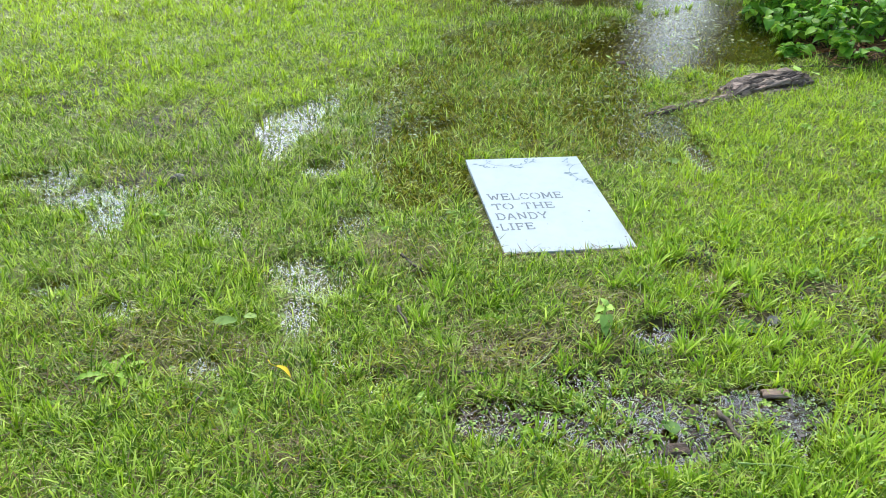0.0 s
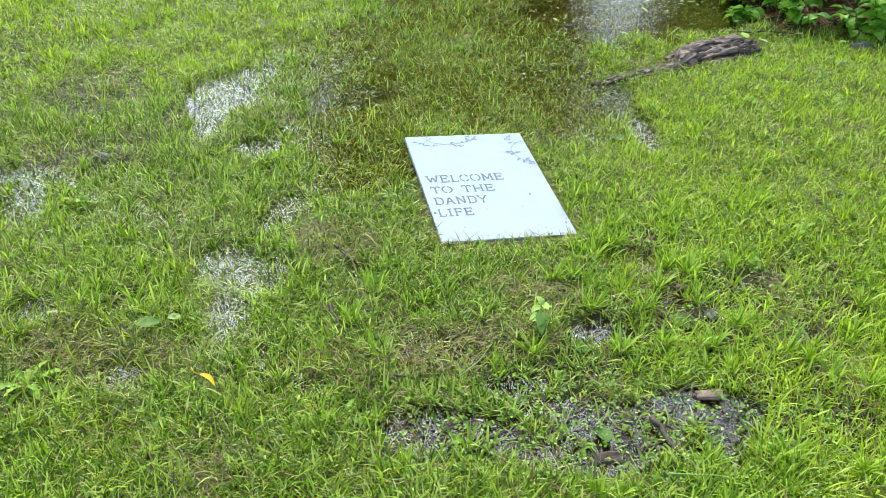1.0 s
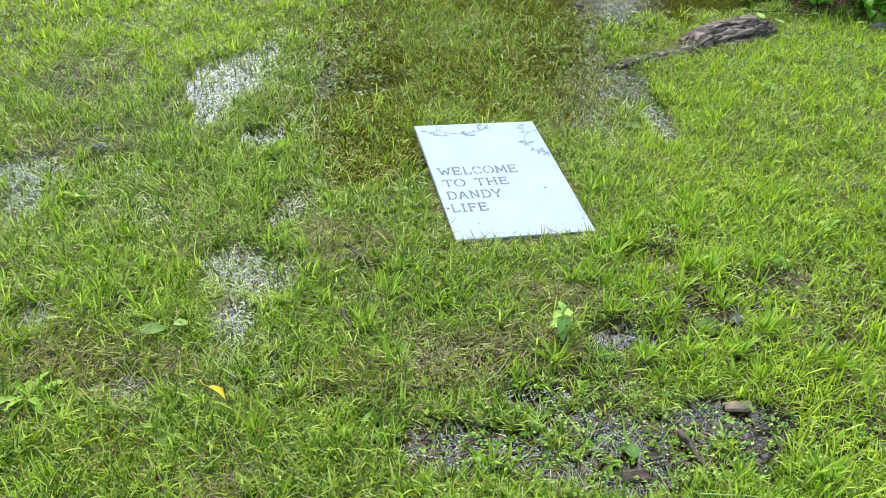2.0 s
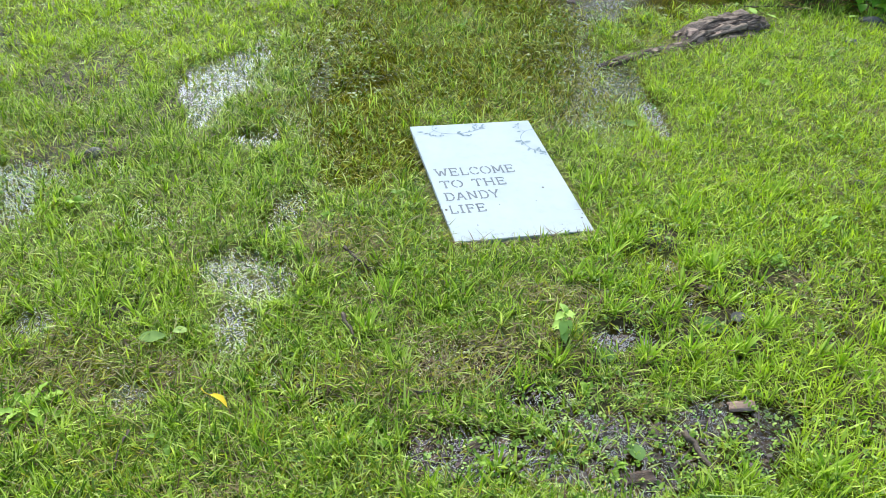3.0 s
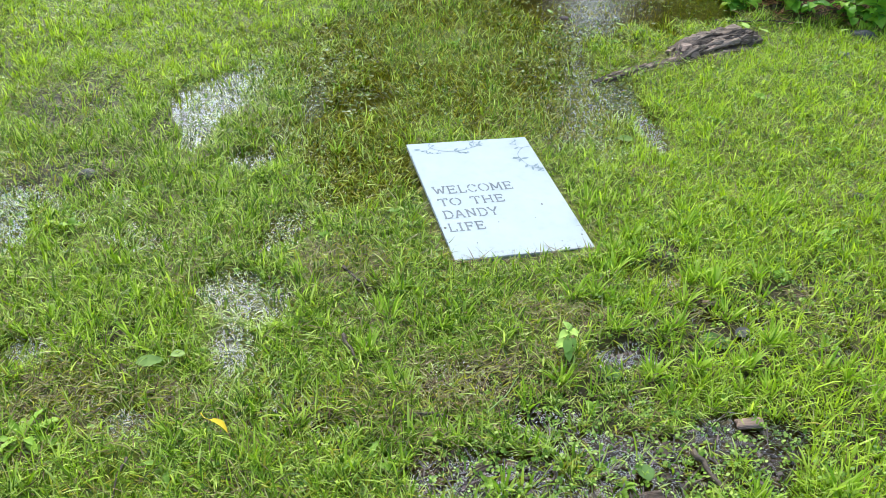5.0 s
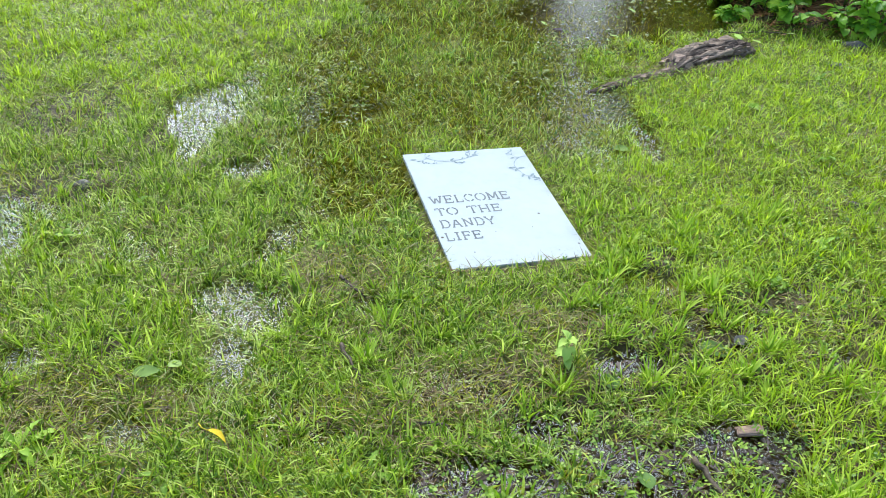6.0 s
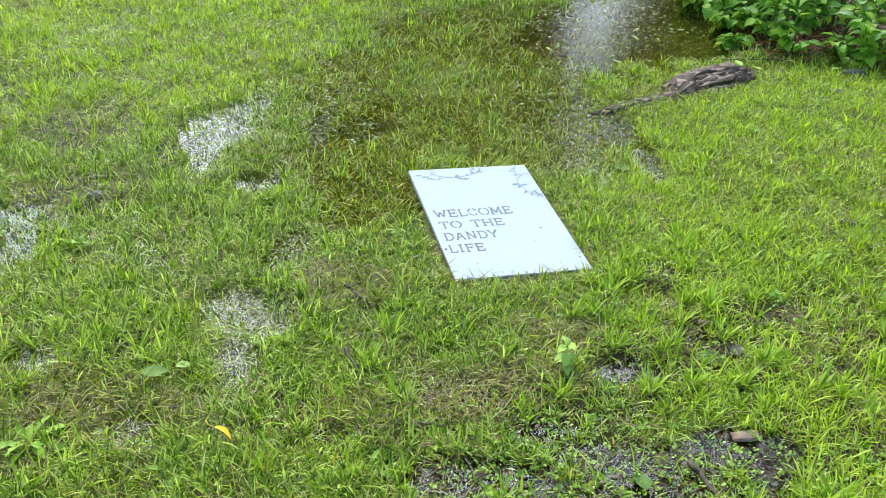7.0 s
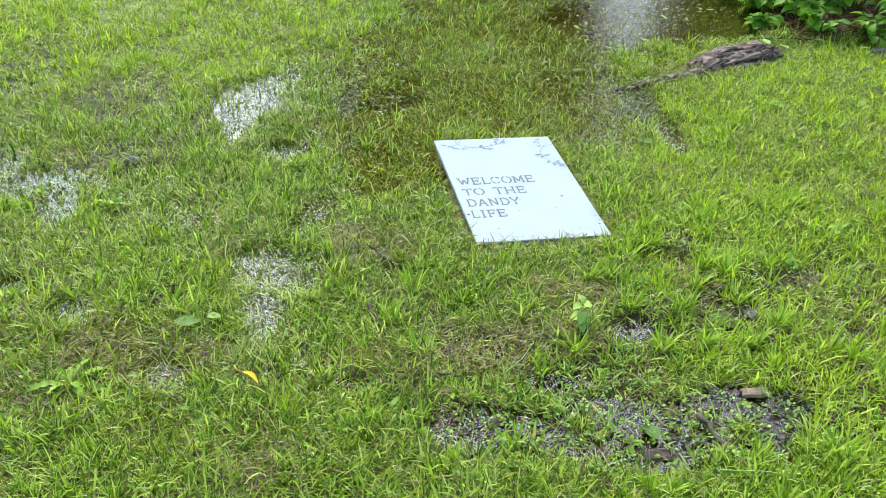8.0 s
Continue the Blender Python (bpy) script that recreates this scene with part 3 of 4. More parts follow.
# stencil capitals as pen strokes in a unit square, with the width that each takes
CAPITALS = {
    "W": (1.15, [[(0.08, 0.97), (0.28, 0.03)], [(0.30, 0.06), (0.47, 0.75)], [(0.53, 0.75), (0.70, 0.03)], [(0.72, 0.06), (0.92, 0.97)], foot(0.08, 1), foot(0.92, 1)]),
    "E": (0.85, [[(0.2, 0), (0.2, 1)], [(0.02, 1), (0.92, 1), (0.92, 0.8)], [(0.3, 0.52), (0.72, 0.52)], [(0.72, 0.40), (0.72, 0.64)], [(0.02, 0), (0.94, 0), (0.94, 0.22)]]),
    "L": (0.80, [[(0.25, 0.06), (0.25, 1)], foot(0.25, 1), [(0.08, 0), (0.92, 0), (0.92, 0.26)]]),
    "C": (0.90, [arc(0.52, 0.5, 0.46, 0.5, 100, 172), arc(0.52, 0.5, 0.46, 0.5, 188, 262), arc(0.52, 0.5, 0.42, 0.5, 80, 35), arc(0.52, 0.5, 0.42, 0.5, -80, -35), [(0.88, 0.68), (0.88, 0.95)]]),
    "O": (0.98, [arc(0.5, 0.5, 0.46, 0.5, 100, 260, 12), arc(0.5, 0.5, 0.46, 0.5, 80, -80, 12)]),
    "M": (1.10, [[(0.12, 0), (0.16, 1)], [(0.18, 0.97), (0.49, 0.2)], [(0.51, 0.2), (0.82, 0.97)], [(0.84, 1), (0.88, 0)], foot(0.12, 0), foot(0.88, 0), [(0.02, 1), (0.18, 1)], [(0.82, 1), (0.98, 1)]]),
    "T": (0.88, [[(0.5, 0), (0.5, 0.93)], foot(0.5, 0), [(0.05, 0.78), (0.05, 1), (0.45, 1)], [(0.55, 1), (0.95, 1), (0.95, 0.78)]]),
    "H": (1.00, [[(0.16, 0), (0.16, 1)], [(0.84, 0), (0.84, 1)], [(0.24, 0.5), (0.76, 0.5)], foot(0.16, 0), foot(0.16, 1), foot(0.84, 0), foot(0.84, 1)]),
    "D": (0.98, [[(0.2, 0), (0.2, 1)], [(0.04, 1), (0.2, 1)], [(0.04, 0), (0.2, 0)], [(0.3, 1)] + arc(0.5, 0.5, 0.44, 0.5, 90, 4), [(0.3, 0)] + arc(0.5, 0.5, 0.44, 0.5, -90, -4)]),
    "A": (1.00, [[(0.12, 0), (0.46, 0.97)], [(0.54, 0.97), (0.88, 0)], [(0.34, 0.34), (0.66, 0.34)], foot(0.12, 0), foot(0.88, 0)]),
    "N": (1.02, [[(0.18, 0), (0.18, 0.92)], [(0.22, 0.97), (0.80, 0.06)], [(0.84, 0.06), (0.84, 1)], foot(0.18, 0), [(0.02, 1), (0.2, 1)], foot(0.84, 1)]),
    "Y": (0.96, [[(0.5, 0), (0.5, 0.42)], [(0.1, 0.97), (0.46, 0.48)], [(0.54, 0.48), (0.9, 0.97)], foot(0.1, 1), foot(0.9, 1), foot(0.5, 0)]),
    "I": (0.50, [[(0.5, 0), (0.5, 1)], [(0.1, 1), (0.9, 1)], [(0.1, 0), (0.9, 0)]]),
    "F": (0.82, [[(0.22, 0), (0.22, 1)], [(0.04, 0), (0.42, 0)], [(0.04, 1), (0.92, 1), (0.92, 0.78)], [(0.32, 0.52), (0.72, 0.52)], [(0.72, 0.40), (0.72, 0.64)]]),
    " ": (0.62, []),
}


def word(text, u0, v0, u1, v1, parent, mat):
    """Thin stencilled capitals with slab feet, filling a box on the board: one part for each."""
    tall = v1 - v0
    step = (u1 - u0) / (sum(CAPITALS[c][0] + 0.14 for c in text) - 0.14)
    u = u0
    for c in text:
        wide, strokes = CAPITALS[c]
        bm = bmesh.new()
        for i, line in enumerate(strokes):
            pts = [Vector((u + a * wide * step, v0 + b * tall, 0.0004 + 0.00008 * i)) for a, b in line]
            last = None
            for k, p in enumerate(pts):
                d = (pts[min(k + 1, len(pts) - 1)] - pts[max(k - 1, 0)]).normalized()
                side = Vector((-d.y, d.x, 0)) * 0.0025 * random.uniform(0.85, 1.15)
                pair = (bm.verts.new(p - side), bm.verts.new(p + side))
                if last:
                    bm.faces.new((last[0], pair[0], pair[1], last[1]))
                last = pair
        if strokes:
            bmesh.ops.recalc_face_normals(bm, faces=bm.faces)
            for f in bm.faces:
                if f.normal.z < 0:
                    f.normal_flip()
            part("letter", bm, mat, parent, "grey stencilled capital", False)
        else:
            bm.free()
        u += (wide + 0.14) * step


def welcome_sign():
    sign = empty("welcome_sign", SIGN, "white painted board lettered in grey capitals lying on wet grass", "sign")
    bm = bmesh.new()
    box(bm, 0, SIGN_W, 0, SIGN_H, -0.0045, 0, 0.001)
    part("board", bm, BOARD, sign, "white painted face with a chipped lower edge", False)
    bm = bmesh.new()
    box(bm, 0.001, SIGN_W - 0.001, 0.001, SIGN_H - 0.001, -0.016, -0.0047, 0.001)
    part("backing", bm, BACK, sign, "grey-white stained wooden edge under the face", False)
    bm = bmesh.new()
    box(bm, -0.0015, 0.05, -0.0015, 0.012, -0.0155, -0.0052, 0.001)
    part("stained_corner", bm, RUST, sign, "rust-brown stained corner of the board", False)
    for k in range(16):
        v = 0.02 + 0.58 * random.random()
        bm = bmesh.new()
        ln = random.uniform(0.004, 0.012)
        ring = [(-0.001 - ln * 0.35 * random.random(), v), (0.003 * random.random(), v - ln * 0.5), (0.004, v), (0.002, v + ln * 0.5)]
        top = [bm.verts.new((a, b, 0.0012)) for a, b in ring]
        low = [bm.verts.new((a, b, -0.0012)) for a, b in ring]
        bm.faces.new(top)
        bm.faces.new(low[::-1])
        for i in range(4):
            bm.faces.new((top[i], low[i], low[(i + 1) % 4], top[(i + 1) % 4]))
        bmesh.ops.recalc_face_normals(bm, faces=bm.faces)
        part("paint_flake", bm, BOARD, sign, "curled white flake of paint", False)
    for u, w, d in ((0.03, 0.05, 0.004), (0.12, 0.10, 0.003), (0.22, 0.05, 0.005), (0.30, 0.06, 0.003), (0.362, 0.034, 0.005)):
        bm = bmesh.new()
        pts = [(u + w * k / 8, 0.0018 + d * (random.random() if 0 < k < 8 else 0.05)) for k in range(9)]
        bm.faces.new([bm.verts.new((a, 0.0016, 0.0006)) for a in (u, u + w)] + [bm.verts.new((a, b, 0.0006)) for a, b in reversed(pts)])
        part("flaked_paint", bm, EDGE, sign, "bare grey wood where the paint has flaked", False)
    word("WELCOME", 0.021, 0.319, 0.266, 0.357, sign, INK)
    word("TO THE", 0.022, 0.257, 0.221, 0.292, sign, INK)
    word("DANDY", 0.020, 0.193, 0.184, 0.230, sign, INK)
    word("LIFE", 0.018, 0.130, 0.125, 0.166, sign, INK)
    part("painted_vine", painted_strokes(
        [([(0.084, 0.613), (0.077, 0.592), (0.102, 0.566), (0.151, 0.556), (0.206, 0.568), (0.256, 0.593)], 0.0022),
         ([(0.080, 0.585), (0.066, 0.572), (0.05, 0.566)], 0.0015), ([(0.102, 0.566), (0.096, 0.552)], 0.0014), ([(0.206, 0.568), (0.222, 0.585), (0.226, 0.604)], 0.0015), ([(0.151, 0.556), (0.17, 0.545), (0.186, 0.545)], 0.0014)],
        [(0.045, 0.578, 175, 0.024), (0.058, 0.570, 200, 0.018), (0.064, 0.568, 250, 0.016), (0.15, 0.558, 40, 0.024), (0.160, 0.555, 300, 0.022), (0.172, 0.546, 340, 0.022), (0.19, 0.562, 60, 0.018),
         (0.216, 0.575, 100, 0.026), (0.228, 0.584, 20, 0.024), (0.235, 0.586, 330, 0.020), (0.226, 0.600, 150, 0.018), (0.24, 0.590, 60, 0.020), (0.084, 0.592, 40, 0.016)],
        [(0.071, 0.555, 0.004), (0.063, 0.552, 0.0035), (0.078, 0.551, 0.0035), (0.094, 0.549, 0.004), (0.103, 0.550, 0.003), (0.184, 0.540, 0.004), (0.193, 0.545, 0.0035), (0.249, 0.604, 0.0035), (0.226, 0.608, 0.0035)]), VINE, sign, "blue-grey painted vine with leaves and berries", False)
    part("painted_vine", painted_strokes(
        [([(0.406, 0.556), (0.381, 0.551), (0.359, 0.529), (0.348, 0.500), (0.357, 0.456), (0.369, 0.435), (0.404, 0.411)], 0.0026),
         ([(0.375, 0.548), (0.362, 0.566), (0.366, 0.590)], 0.0014), ([(0.352, 0.480), (0.335, 0.478)], 0.0014), ([(0.369, 0.435), (0.385, 0.440)], 0.0014), ([(0.362, 0.568), (0.350, 0.574)], 0.0013)],
        [(0.350, 0.492, 190, 0.030), (0.352, 0.484, 235, 0.026), (0.352, 0.482, 10, 0.030), (0.362, 0.448, 235, 0.026), (0.372, 0.432, 260, 0.024), (0.378, 0.432, 40, 0.026), (0.390, 0.424, 320, 0.022),
         (0.365, 0.590, 70, 0.018), (0.366, 0.588, 140, 0.016), (0.364, 0.552, 200, 0.018), (0.388, 0.421, 70, 0.018)],
        [(0.346, 0.577, 0.004), (0.354, 0.583, 0.0035), (0.360, 0.571, 0.003), (0.392, 0.410, 0.004), (0.399, 0.404, 0.0035), (0.385, 0.408, 0.0035), (0.402, 0.420, 0.003), (0.331, 0.492, 0.0035)]), VINE, sign, "blue-grey painted vine with leaves and berries", False)
    for u, v, r in ((0.323, 0.225, 0.0035), (0.281, 0.160, 0.002), (0.169, 0.155, 0.0018), (0.081, 0.067, 0.002), (0.394, 0.081, 0.002), (0.319, 0.04, 0.002), (0.010, 0.148, 0.0045), (0.386, 0.062, 0.003)):
        bm = bmesh.new()
        bm.faces.new([bm.verts.new((u + r * random.uniform(0.7, 1.2) * math.cos(q), v + r * random.uniform(0.7, 1.3) * math.sin(q), 0.0008)) for q in (k * math.pi / 4 for k in range(8))])
        part("speck", bm, TWIG, sign, "dark speck of dirt")


welcome_sign()


# ---- the rotten log by the pond ----
def rotten_log():
    line = [(0.58, 3.31), (0.69, 3.36), (0.80, 3.42), (0.93, 3.50), (1.00, 3.60), (1.13, 3.69), (1.26, 3.77), (1.33, 3.80)]
    half = [0.022, 0.030, 0.028, 0.034, 0.088, 0.092, 0.085, 0.060]
    tall = [0.008, 0.014, 0.020, 0.024, 0.046, 0.050, 0.052, 0.046]
    log = empty("rotten_log", pose(1.05, 3.64, 0), "dark rotting log with peeling bark half sunk in wet grass", "log")
    base = Vector((1.05, 3.64, 0))

    def at(s, q, lift=0.0):
        f = s * (len(line) - 1)
        i = min(int(f), len(line) - 2)
        t = f - i
        t2 = t * t * (3 - 2 * t)
        c = Vector((*line[i], 0)).lerp(Vector((*line[i + 1], 0)), t)
        d = (Vector((*line[i + 1], 0)) - Vector((*line[i], 0))).normalized()
        side = Vector((-d.y, d.x, 0))
        w, h = half[i] * (1 - t2) + half[i + 1] * t2, tall[i] * (1 - t2) + tall[i + 1] * t2
        ridge = noise.noise(Vector((s * 6, q * 5, 3))) * 0.42 + noise.noise(Vector((s * 18, q * 13, 9))) * 0.26 + noise.noise(Vector((s * 60, q * 20, 5))) * 0.14
        k = 1 + ridge + lift
        return c + side * (w * k * math.cos(q)) + Vector((0, 0, h * k * math.sin(q) + height(c.x, c.y) * 0.6)) - base

    bm = bmesh.new()
    n, m = 90, 30
    rows = [[bm.verts.new(at(i / n, -0.35 + (math.pi + 0.7) * j / m)) for j in range(m + 1)] for i in range(n + 1)]
    for a, b in zip(rows, rows[1:]):
        for j in range(m):
            bm.faces.new((a[j], a[j + 1], b[j + 1], b[j]))
    bm.faces.new(rows[0])
    bm.faces.new(rows[-1][::-1])
    bmesh.ops.recalc_face_normals(bm, faces=bm.faces)
    part("trunk", bm, BARK, log, "black-brown crumbling wood")
    g = random.Random(17)
    plates = []
    for k in range(34):
        s0 = g.uniform(0.52, 0.90)
        plates.append((s0, s0 + g.uniform(0.05, 0.15), g.uniform(0.3, 2.9), g.uniform(0.14, 0.34)))
    for k in range(14):
        s0 = g.uniform(0.02, 0.5)
        plates.append((s0, s0 + g.uniform(0.03, 0.07), g.uniform(0.6, 2.6), g.uniform(0.4, 0.9)))
    for s0, s1, q, wq in plates:
        bm = bmesh.new()
        lift, tip = g.uniform(0.02, 0.15), g.uniform(-0.08, 0.12)
        rim = []
        for k in range(9):
            a = 2 * math.pi * k / 9
            rr = g.uniform(0.7, 1.05)
            rim.append(((s0 + s1) / 2 + (s1 - s0) / 2 * rr * math.cos(a), q + wq / 2 * rr * math.sin(a), lift + tip * math.cos(a)))
        mid = at((s0 + s1) / 2, q, lift + 0.06)
        top = [bm.verts.new(at(min(a, 0.995), b, c)) for a, b, c in rim]
        low = [bm.verts.new(v.co - Vector((0, 0, 0.010))) for v in top]
        hub = bm.verts.new(mid)
        for k in range(9):
            bm.faces.new((top[k], top[(k + 1) % 9], hub))
            bm.faces.new((top[(k + 1) % 9], top[k], low[k], low[(k + 1) % 9]))
        bm.faces.new(low[::-1])
        bmesh.ops.recalc_face_normals(bm, faces=bm.faces)
        part("bark_plate", bm, g.choice((BARK, BARK, CHIP, STRIP)), log, "cracked plate of rotten bark", False)
    for s0, s1, q, wq in ((0.18, 0.62, 1.9, 0.35), (0.52, 0.99, 2.2, 0.22), (0.50, 0.96, 1.35, 0.22), (0.55, 0.85, 2.0, 0.25), (0.58, 0.80, 2.65, 0.3), (0.15, 0.45, 2.5, 0.35), (0.62, 0.97, 0.85, 0.25), (0.78, 0.98, 2.35, 0.22)):
        bm = bmesh.new()
        grid = []
        for i in range(25):
            s = s0 + (s1 - s0) * i / 24
            ww = wq * (0.35 + 0.65 * math.sin(math.pi * (i + 1) / 26)) * (1 + 0.4 * noise.noise(Vector((s * 20, q, 1))))
            grid.append([at(s, q + ww * (j / 3 - 0.5), 0.16 + 0.05 * math.sin(i * 0.7)) for j in range(4)])
        top = [[bm.verts.new(p) for p in r] for r in grid]
        low = [[bm.verts.new(p - Vector((0, 0, 0.009))) for p in r] for r in grid]
        for i in range(24):
            for j in range(3):
                bm.faces.new((top[i][j], top[i][j + 1], top[i + 1][j + 1], top[i + 1][j]))
                bm.faces.new((low[i][j], low[i + 1][j], low[i + 1][j + 1], low[i][j + 1]))
            bm.faces.new((top[i][0], top[i + 1][0], low[i + 1][0], low[i][0]))
            bm.faces.new((top[i][3], low[i][3], low[i + 1][3], top[i + 1][3]))
        bm.faces.new((top[0][0], low[0][0], low[0][1], low[0][2], low[0][3], top[0][3], top[0][2], top[0][1]))
        bm.faces.new((top[24][0], top[24][1], top[24][2], top[24][3], low[24][3], low[24][2], low[24][1], low[24][0]))
        bmesh.ops.recalc_face_normals(bm, faces=bm.faces)
        part("bark_strip", bm, STRIP, log, "loose strip of brown bark")


rotten_log()

# ---- shrubs over the bed ----
SHRUB_LEAVES = [leaf_data("leaf", ln, wd, SHRUB, fo, dr, 0.40, 0.05, 0, sd) for sd, (ln, wd, fo, dr) in enumerate(((0.080, 0.052, 0.25, 0.5), (0.070, 0.050, 0.15, 0.8), (0.090, 0.058, 0.3, 0.3), (0.058, 0.040, 0.2, 0.6), (0.075, 0.055, 0.35, 0.9)))]


def shrub(x, y, stems, reach, tall, seed, label):
    r = random.Random(seed)
    z = height(x, y)
    bush = empty("shrub", pose(x, y, z), label, "shrub", "shrubs in the bed")
    for i in range(stems):
        a = r.uniform(0, 2 * math.pi)
        out, up = reach * r.uniform(0.35, 1.0), tall * r.uniform(0.35, 1.0)
        foot = Vector((0.35 * out * math.cos(a), 0.35 * out * math.sin(a), 0))
        foot.z = height(x + foot.x, y + foot.y) - z - 0.01
        pts = []
        for k in range(7):
            t = k / 6
            pts.append(foot + Vector((out * 0.65 * t ** 1.5 * math.cos(a), out * 0.65 * t ** 1.5 * math.sin(a), up * (1 - (1 - t) ** 1.6))) + Vector((r.uniform(-1, 1), r.uniform(-1, 1), 0)) * 0.012 * t)
        bm = bmesh.new()
        tube(bm, pts, [0.0042 - 0.0028 * k / 6 for k in range(7)], 6)
        part("stem", bm, STALK, bush)
        for k in range(r.randint(7, 10)):
            t = 0.22 + 0.78 * k / 9
            f = min(t, 0.999) * 6
            j = int(f)
            p = pts[j].lerp(pts[j + 1], f - j)
            turn = math.degrees(a) - 90 + (k % 2 * 2 - 1) * r.uniform(30, 95)
            ob = hang("leaf", SHRUB_LEAVES[r.randrange(5)], bush)
            sc = r.uniform(0.6, 1.05)
            ob.matrix_local = Matrix.Translation(p) @ Euler((radians(r.uniform(-5, 40)), radians(r.uniform(-25, 25)), radians(turn))).to_matrix().to_4x4() @ Matrix.Diagonal((sc, sc, sc, 1))


for sx, sy, n, reach, tall, seed in ((1.50, 4.62, 22, 0.20, 0.16, 11), (1.64, 4.16, 5, 0.12, 0.10, 12), (1.88, 4.06, 6, 0.14, 0.12, 13), (1.40, 4.30, 7, 0.09, 0.09, 14), (1.42, 5.0, 26, 0.3, 0.4, 15), (2.02, 4.12, 16, 0.22, 0.24, 1), (1.64, 4.42, 32, 0.28, 0.34, 2), (2.24, 4.08, 26, 0.32, 0.42, 3), (2.0, 4.5, 36, 0.40, 0.5, 4), (1.56, 4.85, 32, 0.34, 0.5, 5), (2.5, 4.5, 24, 0.42, 0.7, 6), (1.95, 5.1, 30, 0.45, 0.7, 7), (1.62, 5.5, 24, 0.36, 0.6, 8)):
    shrub(sx, sy, n, reach, tall, seed, "leafy green shrub with broad wet leaves on thin stems" if tall < 0.6 else "taller leafy green shrub with broad wet leaves")

N = 24000
x, y = 1.30 + 2.05 * rng.random(N), 3.95 + 2.3 * rng.random(N)
ok = rng.random(N) < bed(x, y)
x, y = x[ok], y[ok]
n = len(x)
tagged(blades("bark_mulch", x, y, ground_z(x, y) + 0.004 + 0.01 * rng.random(n), 0.03 + 0.05 * rng.random(n), 0.003 + 0.008 * rng.random(n), rng.random(n) * 6.3, 1.2 + 0.35 * rng.random(n), 0.15 * rng.random(n), MULCH, thing=False),
       "reddish-brown bark mulch and needles under the shrubs", "mulch", kind="stuff")


# ---- trees beyond the lawn, mirrored in the water ----
CANOPY = leaf_material("tree_leaf", [(0.0, (0.02, 0.05, 0.01)), (0.6, (0.045, 0.10, 0.018)), (1.0, (0.09, 0.16, 0.03))], 0.5, 0.2)


def tree(x, y, tall, reach, leaves, seed, label):
    r, g = random.Random(seed), np.random.default_rng(seed)
    thing = empty("tree", pose(x, y, 0.03), label, "tree", "trees beyond the lawn")
    bm = bmesh.new()
    tube(bm, [(0, 0, -0.1), (0.05, 0.02, tall * 0.25), (-0.05, 0.05, tall * 0.55), (0, 0, tall * 0.92)], [0.22, 0.17, 0.11, 0.03], 10, 0.08)
    part("trunk", bm, TWIG, thing)
    tips = []
    for k in range(16):
        a, z0 = k * 2.4 + r.uniform(-0.4, 0.4), tall * (0.14 + 0.75 * k / 16)
        out = reach * (0.55 + 0.45 * math.sin(math.pi * (0.12 + 0.8 * k / 16))) * r.uniform(0.7, 1.05)
        pts = [Vector((out * s * math.cos(a), out * s * math.sin(a), z0 + out * (0.35 * s - 0.1 * s * s) + r.uniform(-0.1, 0.1) * s)) for s in (0, 0.3, 0.65, 1.0)]
        bm = bmesh.new()
        tube(bm, pts, [0.07, 0.05, 0.03, 0.012], 6, 0.1)
        part("limb", bm, TWIG, thing)
        tips += [pts[1], pts[2], pts[2], pts[3]]
    c = np.array([tuple(p) for p in tips])[g.integers(0, len(tips), leaves)]
    c = c + g.normal(0, 1, (leaves, 3)) * np.array([0.42, 0.42, 0.36]) * reach / 2.2
    size = 0.10 + 0.10 * g.random(leaves)
    u = g.normal(0, 1, (leaves, 3))
    u /= np.linalg.norm(u, axis=1)[:, None]
    v = np.cross(u, g.normal(0, 1, (leaves, 3)))
    v /= np.linalg.norm(v, axis=1)[:, None]
    out = [(-0.6, 0), (-0.2, 0.32), (0.3, 0.28), (0.7, 0), (0.3, -0.28), (-0.2, -0.32)]
    verts = np.stack([c + u * (a * size)[:, None] + v * (b * size)[:, None] for a, b in out], 1)
    me = bpy.data.meshes.new("crown")
    fill(me, verts.reshape(-1, 3), np.arange(leaves * 6), np.arange(leaves) * 6)
    me.materials.append(CANOPY)
    ob = hang("crown", me, thing)
    ob["kind"] = "stuff"


for tx, ty, tall, reach, n, seed in ((-0.9, 12.0, 8.2, 1.8, 16000, 1), (0.66, 12.8, 7.6, 1.5, 14000, 2), (3.85, 12.2, 4.95, 1.8, 13000, 3), (-9.5, 11.0, 8.5, 2.3, 14000, 4), (8.6, 8.0, 7.0, 2.2, 12000, 5)):
    tree(tx, ty, tall, reach, n, seed, "leafy broad-crowned green tree beyond the lawn")


# ---- broad-bladed tufts ----
def tuft_data(seed, count, length):
    global rng
    rng = np.random.default_rng(100 + seed)
    az = rng.random(count) * 6.3
    ob = blades("grass_tuft", 0.012 * np.cos(az) * rng.random(count), 0.012 * np.sin(az) * rng.random(count), 0 * az - 0.004, length * (0.45 + 0.6 * rng.random(count)), 0.0032 + 0.0030 * rng.random(count),
                az, 0.05 + 0.6 * rng.random(count), 0.1 + 0.7 * rng.random(count), TUFT, steps=(0, 0.35, 0.7, 1.0), thing=False)
    me = ob.data
    bpy.data.objects.remove(ob)
    return me


